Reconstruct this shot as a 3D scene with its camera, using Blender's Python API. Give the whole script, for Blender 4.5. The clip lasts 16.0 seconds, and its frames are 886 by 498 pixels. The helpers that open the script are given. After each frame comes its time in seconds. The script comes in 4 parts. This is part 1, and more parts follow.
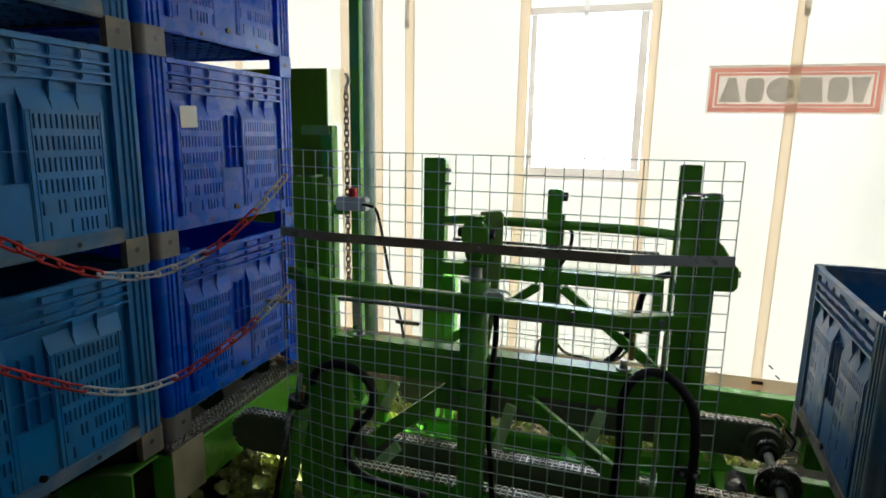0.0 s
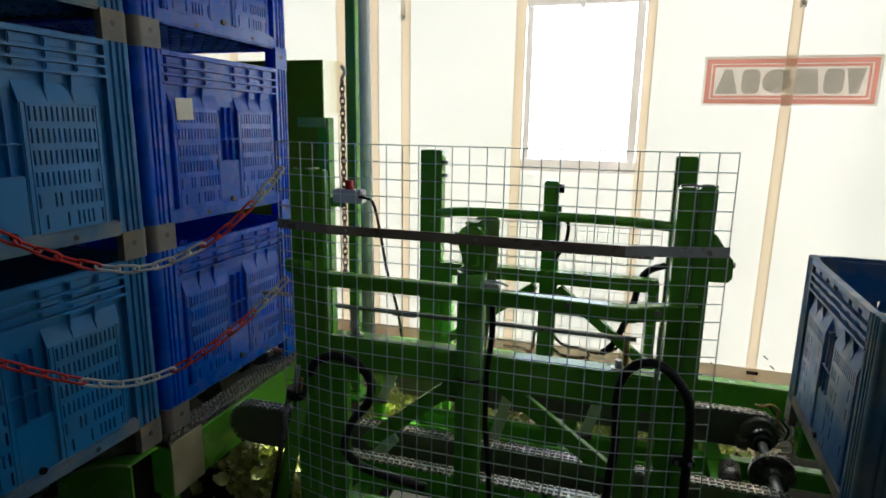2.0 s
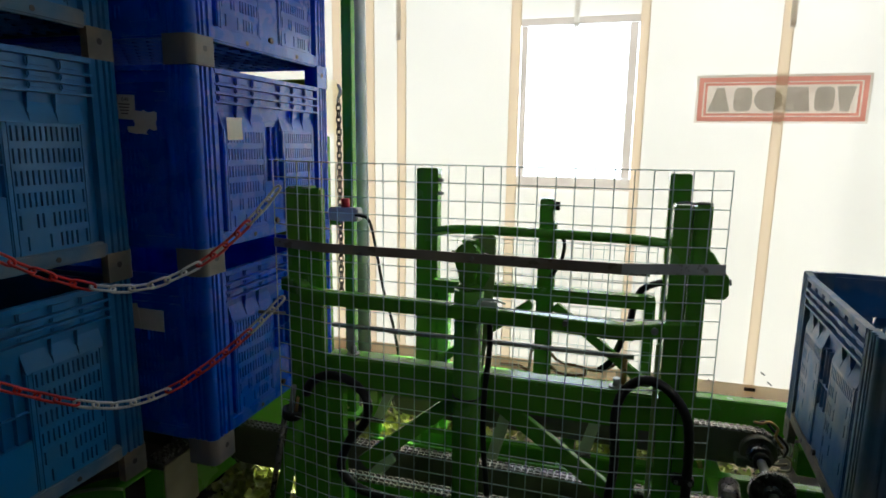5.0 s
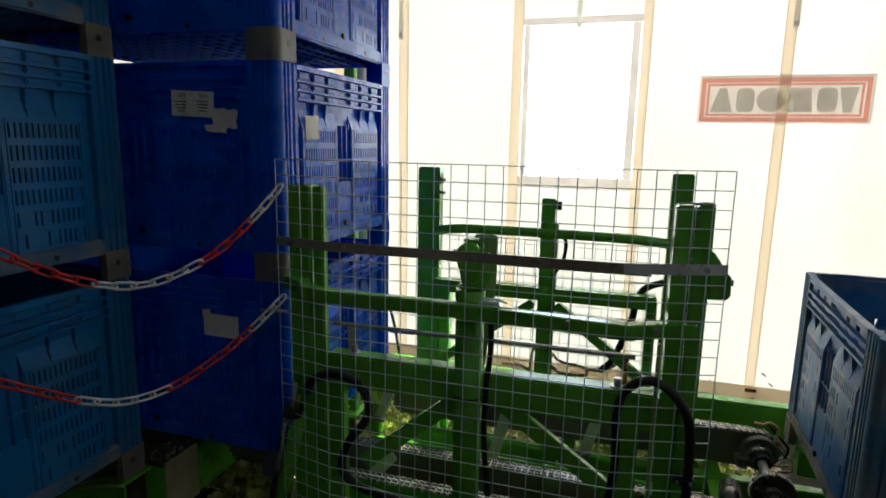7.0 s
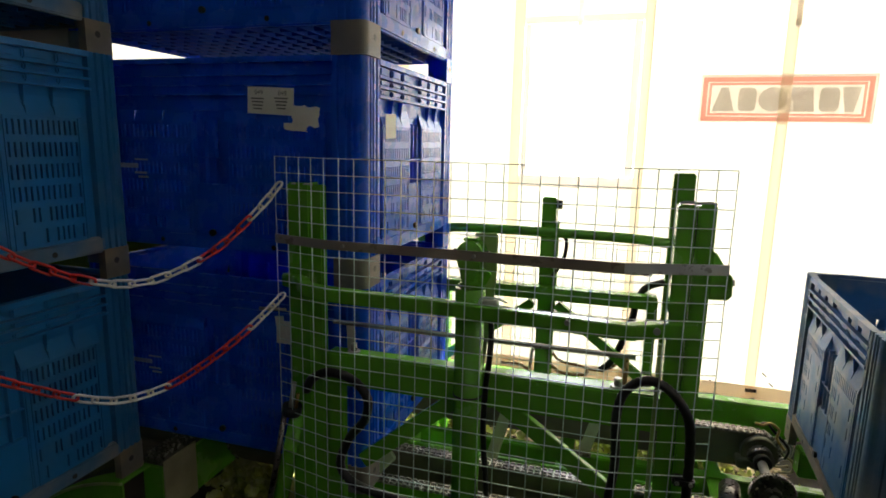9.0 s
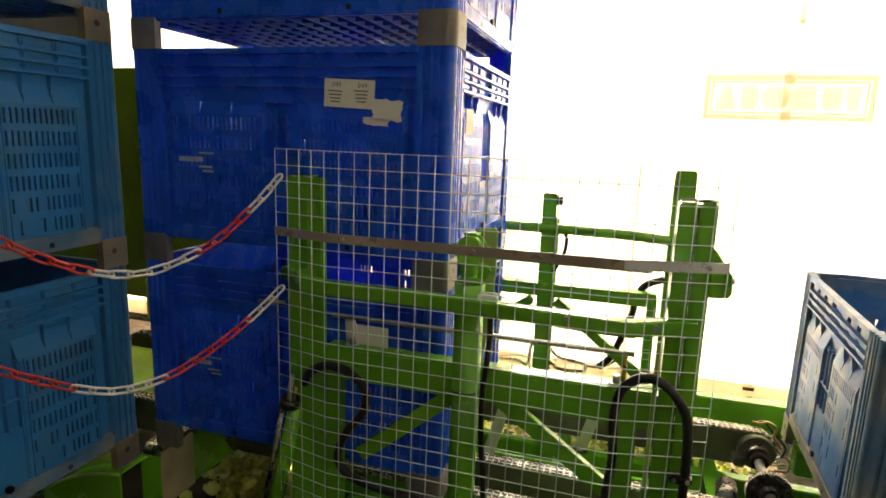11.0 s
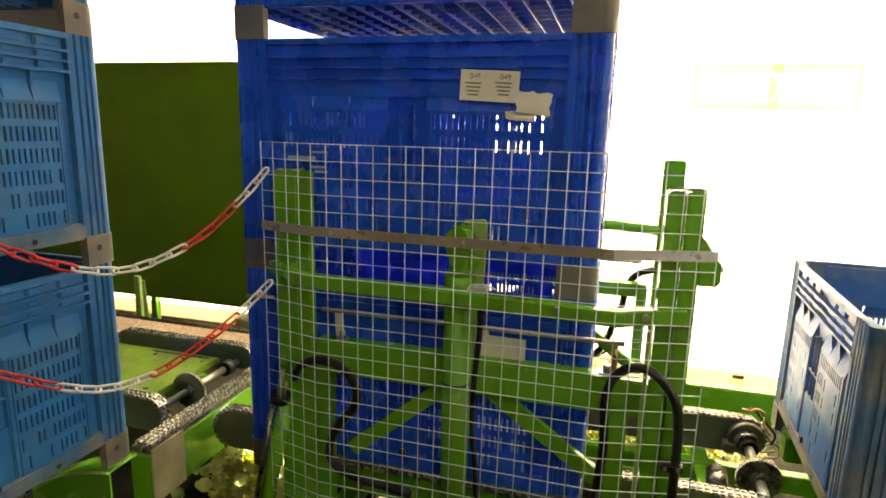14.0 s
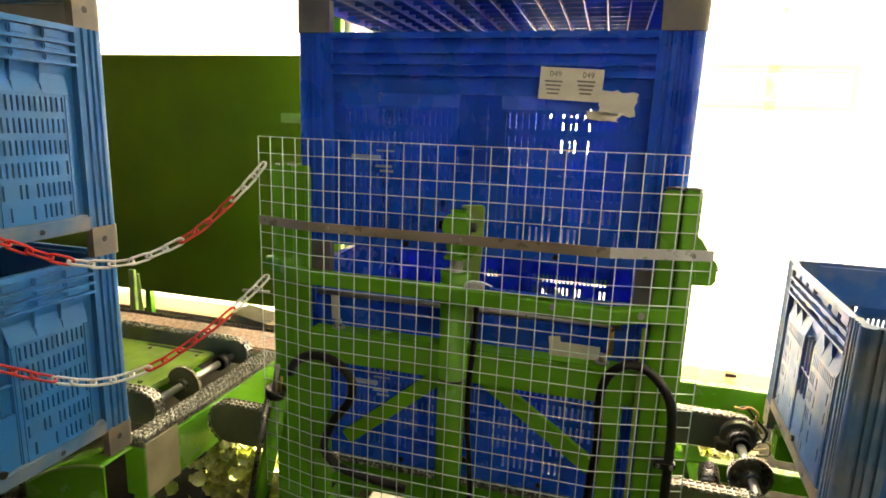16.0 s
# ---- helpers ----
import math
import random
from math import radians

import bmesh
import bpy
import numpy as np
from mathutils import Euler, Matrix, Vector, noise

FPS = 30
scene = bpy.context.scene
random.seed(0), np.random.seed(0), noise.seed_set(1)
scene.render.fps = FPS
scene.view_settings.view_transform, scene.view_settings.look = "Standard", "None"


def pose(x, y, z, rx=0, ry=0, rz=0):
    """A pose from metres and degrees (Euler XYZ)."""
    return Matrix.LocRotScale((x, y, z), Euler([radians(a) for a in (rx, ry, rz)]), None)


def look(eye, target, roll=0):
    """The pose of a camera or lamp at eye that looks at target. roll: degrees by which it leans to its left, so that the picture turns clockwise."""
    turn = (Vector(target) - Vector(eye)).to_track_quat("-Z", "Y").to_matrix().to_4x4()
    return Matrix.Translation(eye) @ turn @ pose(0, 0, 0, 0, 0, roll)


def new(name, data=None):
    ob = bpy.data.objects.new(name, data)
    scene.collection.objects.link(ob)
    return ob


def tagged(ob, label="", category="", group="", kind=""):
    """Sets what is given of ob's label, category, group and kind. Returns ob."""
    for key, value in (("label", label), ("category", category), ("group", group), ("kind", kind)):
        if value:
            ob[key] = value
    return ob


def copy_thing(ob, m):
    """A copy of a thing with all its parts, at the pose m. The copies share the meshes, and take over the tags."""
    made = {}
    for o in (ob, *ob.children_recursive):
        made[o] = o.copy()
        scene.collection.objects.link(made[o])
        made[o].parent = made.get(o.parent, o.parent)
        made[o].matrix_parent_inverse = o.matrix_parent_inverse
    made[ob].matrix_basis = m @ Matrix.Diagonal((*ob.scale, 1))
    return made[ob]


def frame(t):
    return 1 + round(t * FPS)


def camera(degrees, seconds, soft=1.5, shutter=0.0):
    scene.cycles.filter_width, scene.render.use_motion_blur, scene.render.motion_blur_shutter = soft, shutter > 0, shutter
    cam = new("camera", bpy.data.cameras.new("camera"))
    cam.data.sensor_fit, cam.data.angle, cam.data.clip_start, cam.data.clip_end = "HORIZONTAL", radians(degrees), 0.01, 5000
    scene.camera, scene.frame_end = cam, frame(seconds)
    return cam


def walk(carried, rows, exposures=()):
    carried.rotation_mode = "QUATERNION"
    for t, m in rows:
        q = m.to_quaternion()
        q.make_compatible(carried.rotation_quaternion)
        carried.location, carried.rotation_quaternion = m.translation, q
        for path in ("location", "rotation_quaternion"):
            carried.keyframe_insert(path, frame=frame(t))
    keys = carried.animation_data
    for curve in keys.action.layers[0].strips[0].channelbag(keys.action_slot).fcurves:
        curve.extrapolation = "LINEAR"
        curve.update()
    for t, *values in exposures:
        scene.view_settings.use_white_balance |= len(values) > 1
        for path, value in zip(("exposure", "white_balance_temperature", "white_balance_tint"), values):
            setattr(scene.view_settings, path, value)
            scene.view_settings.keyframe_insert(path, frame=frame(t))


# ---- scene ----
cam = camera(74.2, 16.0, soft=1.7)
walk(cam, (
    (0, look((0.000, -0.000, 1.820), (-1.167, 3.748, 1.049), 1.03)),
    (0.5, look((0.003, -0.003, 1.821), (-1.169, 3.742, 1.046), 1.45)),
    (1, look((0.001, -0.005, 1.820), (-1.172, 3.735, 1.024), 1.46)),
    (1.5, look((0.001, -0.006, 1.820), (-1.152, 3.734, 0.992), 1.01)),
    (2, look((0.002, -0.007, 1.820), (-1.140, 3.738, 0.998), 0.94)),
    (2.5, look((0.004, -0.010, 1.821), (-1.123, 3.753, 1.069), 0.32)),
    (3, look((0.005, -0.014, 1.823), (-1.075, 3.778, 1.146), 0.33)),
    (3.5, look((0.004, -0.012, 1.824), (-1.065, 3.785, 1.162), 0.46)),
    (4, look((0.001, -0.009, 1.824), (-1.088, 3.779, 1.143), 0.60)),
    (6.5, look((-0.002, -0.007, 1.824), (-1.138, 3.761, 1.108), 0.83)),
    (7, look((-0.003, -0.008, 1.823), (-1.132, 3.763, 1.110), 1.05)),
    (7.5, look((-0.003, -0.003, 1.824), (-1.131, 3.766, 1.106), 1.01)),
    (8, look((-0.004, 0.000, 1.823), (-1.134, 3.766, 1.087), 1.00)),
    (8.5, look((-0.004, -0.000, 1.822), (-1.144, 3.764, 1.089), 1.08)),
    (9, look((-0.004, 0.001, 1.822), (-1.135, 3.769, 1.099), 1.27)),
    (11.5, look((-0.007, 0.008, 1.819), (-1.135, 3.768, 1.052), 2.03)),
    (12, look((-0.008, 0.011, 1.818), (-1.155, 3.765, 1.050), 1.45)),
    (12.5, look((-0.007, 0.012, 1.818), (-1.125, 3.775, 1.050), 1.51)),
    (13, look((-0.004, 0.013, 1.817), (-1.080, 3.788, 1.052), 1.51)),
    (13.5, look((-0.002, 0.013, 1.816), (-1.057, 3.792, 1.037), 1.58)),
    (14, look((-0.001, 0.016, 1.814), (-1.068, 3.787, 1.016), 1.43)),
    (14.5, look((-0.002, 0.017, 1.814), (-1.068, 3.787, 1.011), 1.49)),
    (15, look((-0.002, 0.010, 1.815), (-1.050, 3.786, 1.010), 1.74)),
    (15.5, look((-0.004, 0.010, 1.816), (-1.036, 3.790, 1.010), 1.88)),
    (16, look((-0.005, 0.011, 1.815), (-1.038, 3.787, 0.994), 2.10)),
), exposures=((0, 1.85, 5780, 4), (3.0, 1.7, 5780, 6), (4.2, 1.7, 5780, 6), (6.5, 1.85, 5820, 5), (7.5, 2.0, 6000, 5), (8.5, 2.35, 6400, 6), (9.2, 2.62, 6900, 8), (11.3, 3.92, 8700, 10), (12.5, 4.28, 9200, 10), (15.2, 4.52, 9200, 9), (16.0, 4.52, 8800, 9)))

# ---- world and sun ----
world = bpy.data.worlds.new("sky")
scene.world = world
world.use_nodes = True
wn = world.node_tree
sky = wn.nodes.new("ShaderNodeTexSky")
sky.sky_type, sky.sun_disc = "NISHITA", False
sky.sun_elevation, sky.sun_rotation = radians(44.2), radians(21.8)
wn.nodes["Background"].inputs[1].default_value = 0.12
wn.links.new(sky.outputs[0], wn.nodes["Background"].inputs[0])
sun = bpy.data.lights.new("sun", "SUN")
sun.energy, sun.angle, sun.color = 4.0, radians(0.6), (1.0, 0.95, 0.86)
new("sun", sun).matrix_world = look((2.2, 5.5, 5.75), (0, 0, 0))


# ---- materials ----
def mat(name, col, rough=0.5, metal=0.0, var=0.2, scale=6.0, bump=0.1, bscale=90.0, dirt=None, amount=0.4, dscale=3.0, rvar=0.12, spec=0.5, shine_through=None):
    """Paint, plastic, metal or cloth with two scales of variation, worn or dirty patches and fine relief."""
    m = bpy.data.materials.new(name)
    m.use_nodes = True
    n, l = m.node_tree.nodes, m.node_tree.links
    b = n["Principled BSDF"]
    b.inputs["Metallic"].default_value = metal
    b.inputs["Specular IOR Level"].default_value = spec
    co = n.new("ShaderNodeTexCoord")

    def noisy(s, detail=5.0):
        t = n.new("ShaderNodeTexNoise")
        t.inputs["Scale"].default_value, t.inputs["Detail"].default_value = s, detail
        l.new(co.outputs["Object"], t.inputs["Vector"])
        return t.outputs["Fac"]

    def ramp(fac, a, c, lo, hi):
        r = n.new("ShaderNodeMapRange")
        r.inputs["From Min"].default_value, r.inputs["From Max"].default_value = lo, hi
        r.inputs["To Min"].default_value, r.inputs["To Max"].default_value = a, c
        l.new(fac, r.inputs["Value"])
        return r.outputs[0]

    def mix(fac, a, c):
        x = n.new("ShaderNodeMix")
        x.data_type = "RGBA"
        l.new(fac, x.inputs[0])
        for s, v in ((6, a), (7, c)):
            if isinstance(v, tuple):
                x.inputs[s].default_value = (*v, 1)
            else:
                l.new(v, x.inputs[s])
        return x.outputs[2]
    lo = tuple(v * (1 - var) for v in col)
    hi = tuple(min(1, v * (1 + var)) for v in col)
    colour = mix(ramp(noisy(scale), 0, 1, 0.3, 0.7), lo, hi)
    if dirt:
        big = ramp(noisy(dscale, 8.0), 0, amount, 0.45, 0.72)
        colour = mix(big, colour, dirt)
    l.new(colour, b.inputs["Base Color"])
    l.new(ramp(noisy(scale * 2.3), max(0.03, rough - rvar), min(1, rough + rvar), 0.3, 0.7), b.inputs["Roughness"])
    if bump:
        bp = n.new("ShaderNodeBump")
        bp.inputs["Strength"].default_value, bp.inputs["Distance"].default_value = bump, 0.002
        l.new(noisy(bscale), bp.inputs["Height"])
        l.new(bp.outputs[0], b.inputs["Normal"])
    if shine_through:
        tr, s = n.new("ShaderNodeBsdfTranslucent"), n.new("ShaderNodeMixShader")
        tr.inputs[0].default_value = (*shine_through[:3], 1)
        s.inputs[0].default_value = shine_through[3]
        l.new(b.outputs[0], s.inputs[1])
        l.new(tr.outputs[0], s.inputs[2])
        l.new(s.outputs[0], n["Material Output"].inputs[0])
    return m


def cloth(name, col, through_col, share, forward=0.0):
    """Coated tent cloth that lets daylight through."""
    m = bpy.data.materials.new(name)
    m.use_nodes = True
    n, l = m.node_tree.nodes, m.node_tree.links
    co, t = n.new("ShaderNodeTexCoord"), n.new("ShaderNodeTexNoise")
    t.inputs["Scale"].default_value, t.inputs["Detail"].default_value = 1.3, 6
    l.new(co.outputs["Object"], t.inputs["Vector"])
    x = n.new("ShaderNodeMix")
    x.data_type = "RGBA"
    x.inputs[6].default_value = (*through_col, 1)
    x.inputs[7].default_value = (*[v * 0.88 for v in through_col], 1)
    l.new(t.outputs["Fac"], x.inputs[0])
    d, tr, s = n.new("ShaderNodeBsdfDiffuse"), n.new("ShaderNodeBsdfTranslucent"), n.new("ShaderNodeMixShader")
    d.inputs[0].default_value = (*col, 1)
    l.new(x.outputs[2], tr.inputs[0])
    s.inputs[0].default_value = share
    l.new(d.outputs[0], s.inputs[1])
    if forward:
        g, k = n.new("ShaderNodeBsdfRefraction"), n.new("ShaderNodeMixShader")
        g.inputs["Roughness"].default_value, g.inputs["IOR"].default_value = 0.75, 1.4
        l.new(x.outputs[2], g.inputs[0])
        k.inputs[0].default_value = forward
        l.new(tr.outputs[0], k.inputs[1])
        l.new(g.outputs[0], k.inputs[2])
        tr = k
    l.new(tr.outputs[0], s.inputs[2])
    l.new(s.outputs[0], n["Material Output"].inputs[0])
    return m


def film_pane(name):
    """Clear window foil, slightly clouded."""
    m = bpy.data.materials.new(name)
    m.use_nodes = True
    n, l = m.node_tree.nodes, m.node_tree.links
    a, tr, s = n.new("ShaderNodeBsdfTransparent"), n.new("ShaderNodeBsdfTranslucent"), n.new("ShaderNodeMixShader")
    co, t, r = n.new("ShaderNodeTexCoord"), n.new("ShaderNodeTexNoise"), n.new("ShaderNodeMapRange")
    t.inputs["Scale"].default_value, t.inputs["Detail"].default_value = 5, 8
    r.inputs["From Min"].default_value, r.inputs["From Max"].default_value = 0.3, 0.7
    r.inputs["To Min"].default_value, r.inputs["To Max"].default_value = 0.35, 0.6
    l.new(co.outputs["Object"], t.inputs["Vector"])
    l.new(t.outputs["Fac"], r.inputs["Value"])
    tr.inputs[0].default_value = (0.95, 0.96, 1.0, 1)
    l.new(r.outputs[0], s.inputs[0])
    l.new(a.outputs[0], s.inputs[1])
    l.new(tr.outputs[0], s.inputs[2])
    l.new(s.outputs[0], n["Material Output"].inputs[0])
    return m


GREEN = mat("green_paint", (0.115, 0.385, 0.03), 0.18, 0, 0.08, 3, 0.1, 80, (0.2, 0.32, 0.09), 0.25, 22, spec=0.55)
# Duller green than the frames: the board's weaker light is in its colour.
BOARD_GREEN = mat("shaded_green_board", (0.125, 0.235, 0.014), 0.5, 0, 0.1, 2, 0.1, 60, (0.09, 0.15, 0.02), 0.4, 1.5, spec=0.25)
# Pale base puts the light on the upturned paddles into their paint.
PADDLE = mat("lit_green_paint", (0.5, 0.62, 0.36), 0.45, 0, 0.15, 9, 0.12, 60, (0.35, 0.42, 0.22), 0.5, 11)
GREEN_WORN = mat("green_paint_dulled", (0.14, 0.26, 0.02), 0.45, 0, 0.15, 6, 0.12, 60, (0.16, 0.2, 0.08), 0.5, 8, spec=0.3)
GREEN_PALE = mat("green_paint_pale", (0.24, 0.42, 0.1), 0.42, 0, 0.2, 9, 0.12, 60, (0.3, 0.32, 0.25), 0.5, 11)
STEEL = mat("galvanised_steel", (0.42, 0.42, 0.41), 0.38, 0.9, 0.15, 14, 0.08, 120, (0.25, 0.22, 0.18), 0.4, 8)
# Pale copy of the bar steel: the end's bright reflection as colour.
BAR_PALE = mat("lit_flat_steel", (0.66, 0.68, 0.72), 0.32, 0.3, 0.1, 10, 0.06, 120)
BAR_STEEL = mat("brown_flat_steel", (0.4, 0.35, 0.29), 0.36, 0.25, 0.15, 10, 0.08, 120, (0.2, 0.15, 0.11), 0.5, 5)
ZINC = mat("zinc_wire", (0.78, 0.93, 0.95), 0.24, 0.0, 0.12, 20, 0.03, 200)
DARK_STEEL = mat("oiled_chain_steel", (0.2, 0.19, 0.18), 0.32, 0.9, 0.3, 30, 0.1, 150, (0.04, 0.035, 0.03), 0.7, 25)
BLACK = mat("black_rubber", (0.012, 0.012, 0.013), 0.42, 0, 0.3, 20, 0.15, 120)
BRASS = mat("brass_fitting", (0.55, 0.36, 0.14), 0.35, 0.9, 0.2, 20)
RUST = mat("brown_hose_rubber", (0.24, 0.13, 0.05), 0.5, 0, 0.3, 20, 0.1, 90)
CHAIN = mat("worn_chain_steel", (0.42, 0.41, 0.37), 0.25, 0.6, 0.2, 30, 0.05, 150, (0.14, 0.12, 0.09), 0.35, 12)
TRACK = mat("scuffed_grey_plate", (0.15, 0.15, 0.1), 0.45, 0.3, 0.2, 8, 0.12, 60, (0.16, 0.17, 0.1), 0.5, 6)
BEIGE = mat("beige_paint", (0.42, 0.38, 0.24), 0.55, 0, 0.15, 8, 0.1, 60, (0.25, 0.22, 0.14), 0.4, 6)
BLUE = mat("deep_blue_plastic", (0.002, 0.125, 0.74), 0.28, 0, 0.1, 4, 0.1, 70, (0.008, 0.13, 0.56), 0.35, 7, spec=0.5, shine_through=(0.0, 0.07, 0.85, 0.3))
# Darker opaque copy of BLUE that paints the shade under the bins.
BLUE_SHADED = mat("shaded_blue_plastic", (0.002, 0.1, 0.5), 0.4, 0, 0.1, 4, 0.1, 70, (0.008, 0.1, 0.4), 0.35, 7, spec=0.3)
BLUE_OLD = mat("faded_blue_plastic", (0.01, 0.175, 0.48), 0.45, 0, 0.12, 4, 0.14, 60, (0.08, 0.18, 0.27), 0.5, 5, spec=0.42)
BLUE_MID = mat("dusty_blue_plastic", (0.025, 0.13, 0.36), 0.42, 0, 0.16, 4, 0.12, 60, (0.3, 0.29, 0.26), 0.55, 7)
FOOT = mat("scuffed_foot_plastic", (0.16, 0.15, 0.13), 0.65, 0, 0.25, 7, 0.25, 50, (0.34, 0.25, 0.14), 0.9, 6)
POST = mat("rubbed_blue_plastic", (0.02, 0.16, 0.4), 0.5, 0, 0.15, 4, 0.15, 60, (0.2, 0.24, 0.27), 0.7, 4, spec=0.2)
DUSTY = mat("dusty_rail_plastic", (0.08, 0.17, 0.3), 0.6, 0, 0.2, 7, 0.2, 50, (0.3, 0.29, 0.25), 0.85, 5, spec=0.2)
FOOT_BLUE = mat("scuffed_blue_foot_plastic", (0.13, 0.13, 0.15), 0.6, 0, 0.2, 7, 0.2, 50, (0.3, 0.25, 0.18), 0.8, 4)
CLOTH = cloth("white_tent_cloth", (0.8, 0.79, 0.77), (0.92, 0.87, 0.805), 0.6, 0.4)
# Unseen roof: what it lets through is tuned for the fill light.
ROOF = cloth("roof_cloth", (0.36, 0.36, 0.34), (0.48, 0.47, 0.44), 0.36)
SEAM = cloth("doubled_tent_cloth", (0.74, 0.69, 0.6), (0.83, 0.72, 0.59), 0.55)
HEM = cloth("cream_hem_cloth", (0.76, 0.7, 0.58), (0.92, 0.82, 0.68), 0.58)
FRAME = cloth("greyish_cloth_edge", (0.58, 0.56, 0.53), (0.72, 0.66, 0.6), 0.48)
# Unseen rear and side walls, dimmed or brightened to shape the fill.
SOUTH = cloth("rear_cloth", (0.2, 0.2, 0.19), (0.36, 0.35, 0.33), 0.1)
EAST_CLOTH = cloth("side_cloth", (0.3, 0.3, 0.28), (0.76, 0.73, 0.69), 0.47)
SHADE = mat("plain_opaque_grey", (0.22, 0.22, 0.21), 0.7, 0, 0.15, 1.5, 0.2, 30)
FOIL = film_pane("window_foil")
ALU = mat("grey_painted_tube", (0.68, 0.71, 0.75), 0.5, 0.0, 0.1, 8, 0.05, 120)
# Near-black base: the shade under the machine is put into the floor colour.
CONCRETE = mat("shaded_floor_concrete", (0.036, 0.035, 0.028), 0.92, 0, 0.25, 3, 0.4, 40, (0.03, 0.032, 0.018), 0.6, 1.6, spec=0.1)
SOIL = mat("field_ground", (0.16, 0.18, 0.07), 0.95, 0, 0.35, 0.8, 0.5, 12, (0.22, 0.19, 0.12), 0.6, 0.2)
PAPER = mat("paper_label", (0.78, 0.76, 0.7), 0.7, 0, 0.08, 12, 0.1, 60, (0.5, 0.46, 0.38), 0.4, 14)
INK = mat("grey_print", (0.14, 0.14, 0.13), 0.7, 0, 0.1, 20, 0)
PALE_INK = mat("pale_print", (0.3, 0.42, 0.66), 0.6, 0, 0.2, 30, 0)
RED = mat("red_chain_plastic", (0.6, 0.03, 0.03), 0.4, 0, 0.15, 15, 0.08, 90)
WHITE = mat("white_chain_plastic", (0.8, 0.8, 0.78), 0.4, 0, 0.08, 15, 0.08, 90)
GREY_BOX = mat("grey_housing", (0.55, 0.55, 0.54), 0.45, 0, 0.1, 9, 0.1, 80)
BELT = mat("debris_on_belt", (0.42, 0.3, 0.22), 0.9, 0, 0.5, 45, 0.8, 60, (0.62, 0.5, 0.4), 0.7, 60)
LEAF = mat("cabbage_leaf", (0.55, 0.6, 0.16), 0.5, 0, 0.35, 9, 0.3, 40, (0.8, 0.78, 0.55), 0.7, 14)


# ---- mesh helpers ----
def box(bm, x0, x1, y0, y1, z0, z1, m=None):
    vs = [Vector(c) for c in ((x0, y0, z0), (x1, y0, z0), (x1, y1, z0), (x0, y1, z0), (x0, y0, z1), (x1, y0, z1), (x1, y1, z1), (x0, y1, z1))]
    vs = [bm.verts.new(m @ v if m else v) for v in vs]
    for f in ((0, 3, 2, 1), (4, 5, 6, 7), (0, 1, 5, 4), (1, 2, 6, 5), (2, 3, 7, 6), (3, 0, 4, 7)):
        bm.faces.new([vs[i] for i in f])
    return vs


def soft(bm, w, seg=2):
    bmesh.ops.bevel(bm, geom=bm.edges[:], offset=w, segments=seg, affect="EDGES", clamp_overlap=True)
    return bm


def one_box(x0, x1, y0, y1, z0, z1, bevel=0.0, seg=2):
    bm = bmesh.new()
    box(bm, x0, x1, y0, y1, z0, z1)
    return soft(bm, bevel, seg) if bevel else bm


def tube(bm, points, r, sides=10, caps=True):
    """A round bar swept along a line of points."""
    pts = [Vector(p) for p in points]
    rings, up = [], None
    for i, p in enumerate(pts):
        d = (pts[min(i + 1, len(pts) - 1)] - pts[max(i - 1, 0)]).normalized()
        if up is None:
            up = d.orthogonal().normalized()
        up = (up - d * up.dot(d)).normalized()
        side = d.cross(up)
        rr = r[i] if isinstance(r, (list, tuple)) else r
        rings.append([bm.verts.new(p + rr * (math.cos(a) * up + math.sin(a) * side)) for a in (2 * math.pi * k / sides for k in range(sides))])
    for a, b in zip(rings, rings[1:]):
        for k in range(sides):
            bm.faces.new((a[k], a[(k + 1) % sides], b[(k + 1) % sides], b[k])).smooth = True
    if caps:
        bm.faces.new(rings[0][::-1])
        bm.faces.new(rings[-1])
    return bm


def curved(points, step=8):
    """A smooth line through a few points."""
    p = [Vector(q) for q in points]
    p = [2 * p[0] - p[1]] + p + [2 * p[-1] - p[-2]]
    out = []
    for i in range(1, len(p) - 2):
        a, b, c, d = p[i - 1:i + 3]
        for k in range(step):
            t = k / step
            out.append(0.5 * (2 * b + (c - a) * t + (2 * a - 5 * b + 4 * c - d) * t * t + (3 * b - a - 3 * c + d) * t ** 3))
    return out + [p[-2]]


def bar(bm, a, b, w, h, up=(0, 0, 1)):
    """A square bar from a to b."""
    a, b = Vector(a), Vector(b)
    d = b - a
    z = d.normalized()
    x = Vector(up).cross(z).normalized()
    y = z.cross(x)
    m = Matrix.Translation(a) @ Matrix((x, y, z)).transposed().to_4x4()
    return box(bm, -w / 2, w / 2, -h / 2, h / 2, 0, d.length, m)


def one_bar(a, b, w, h, bevel=0.004, up=(0, 0, 1)):
    bm = bmesh.new()
    bar(bm, a, b, w, h, up)
    return soft(bm, bevel) if bevel else bm


def one_tube(points, r, sides=12):
    return tube(bmesh.new(), points, r, sides)


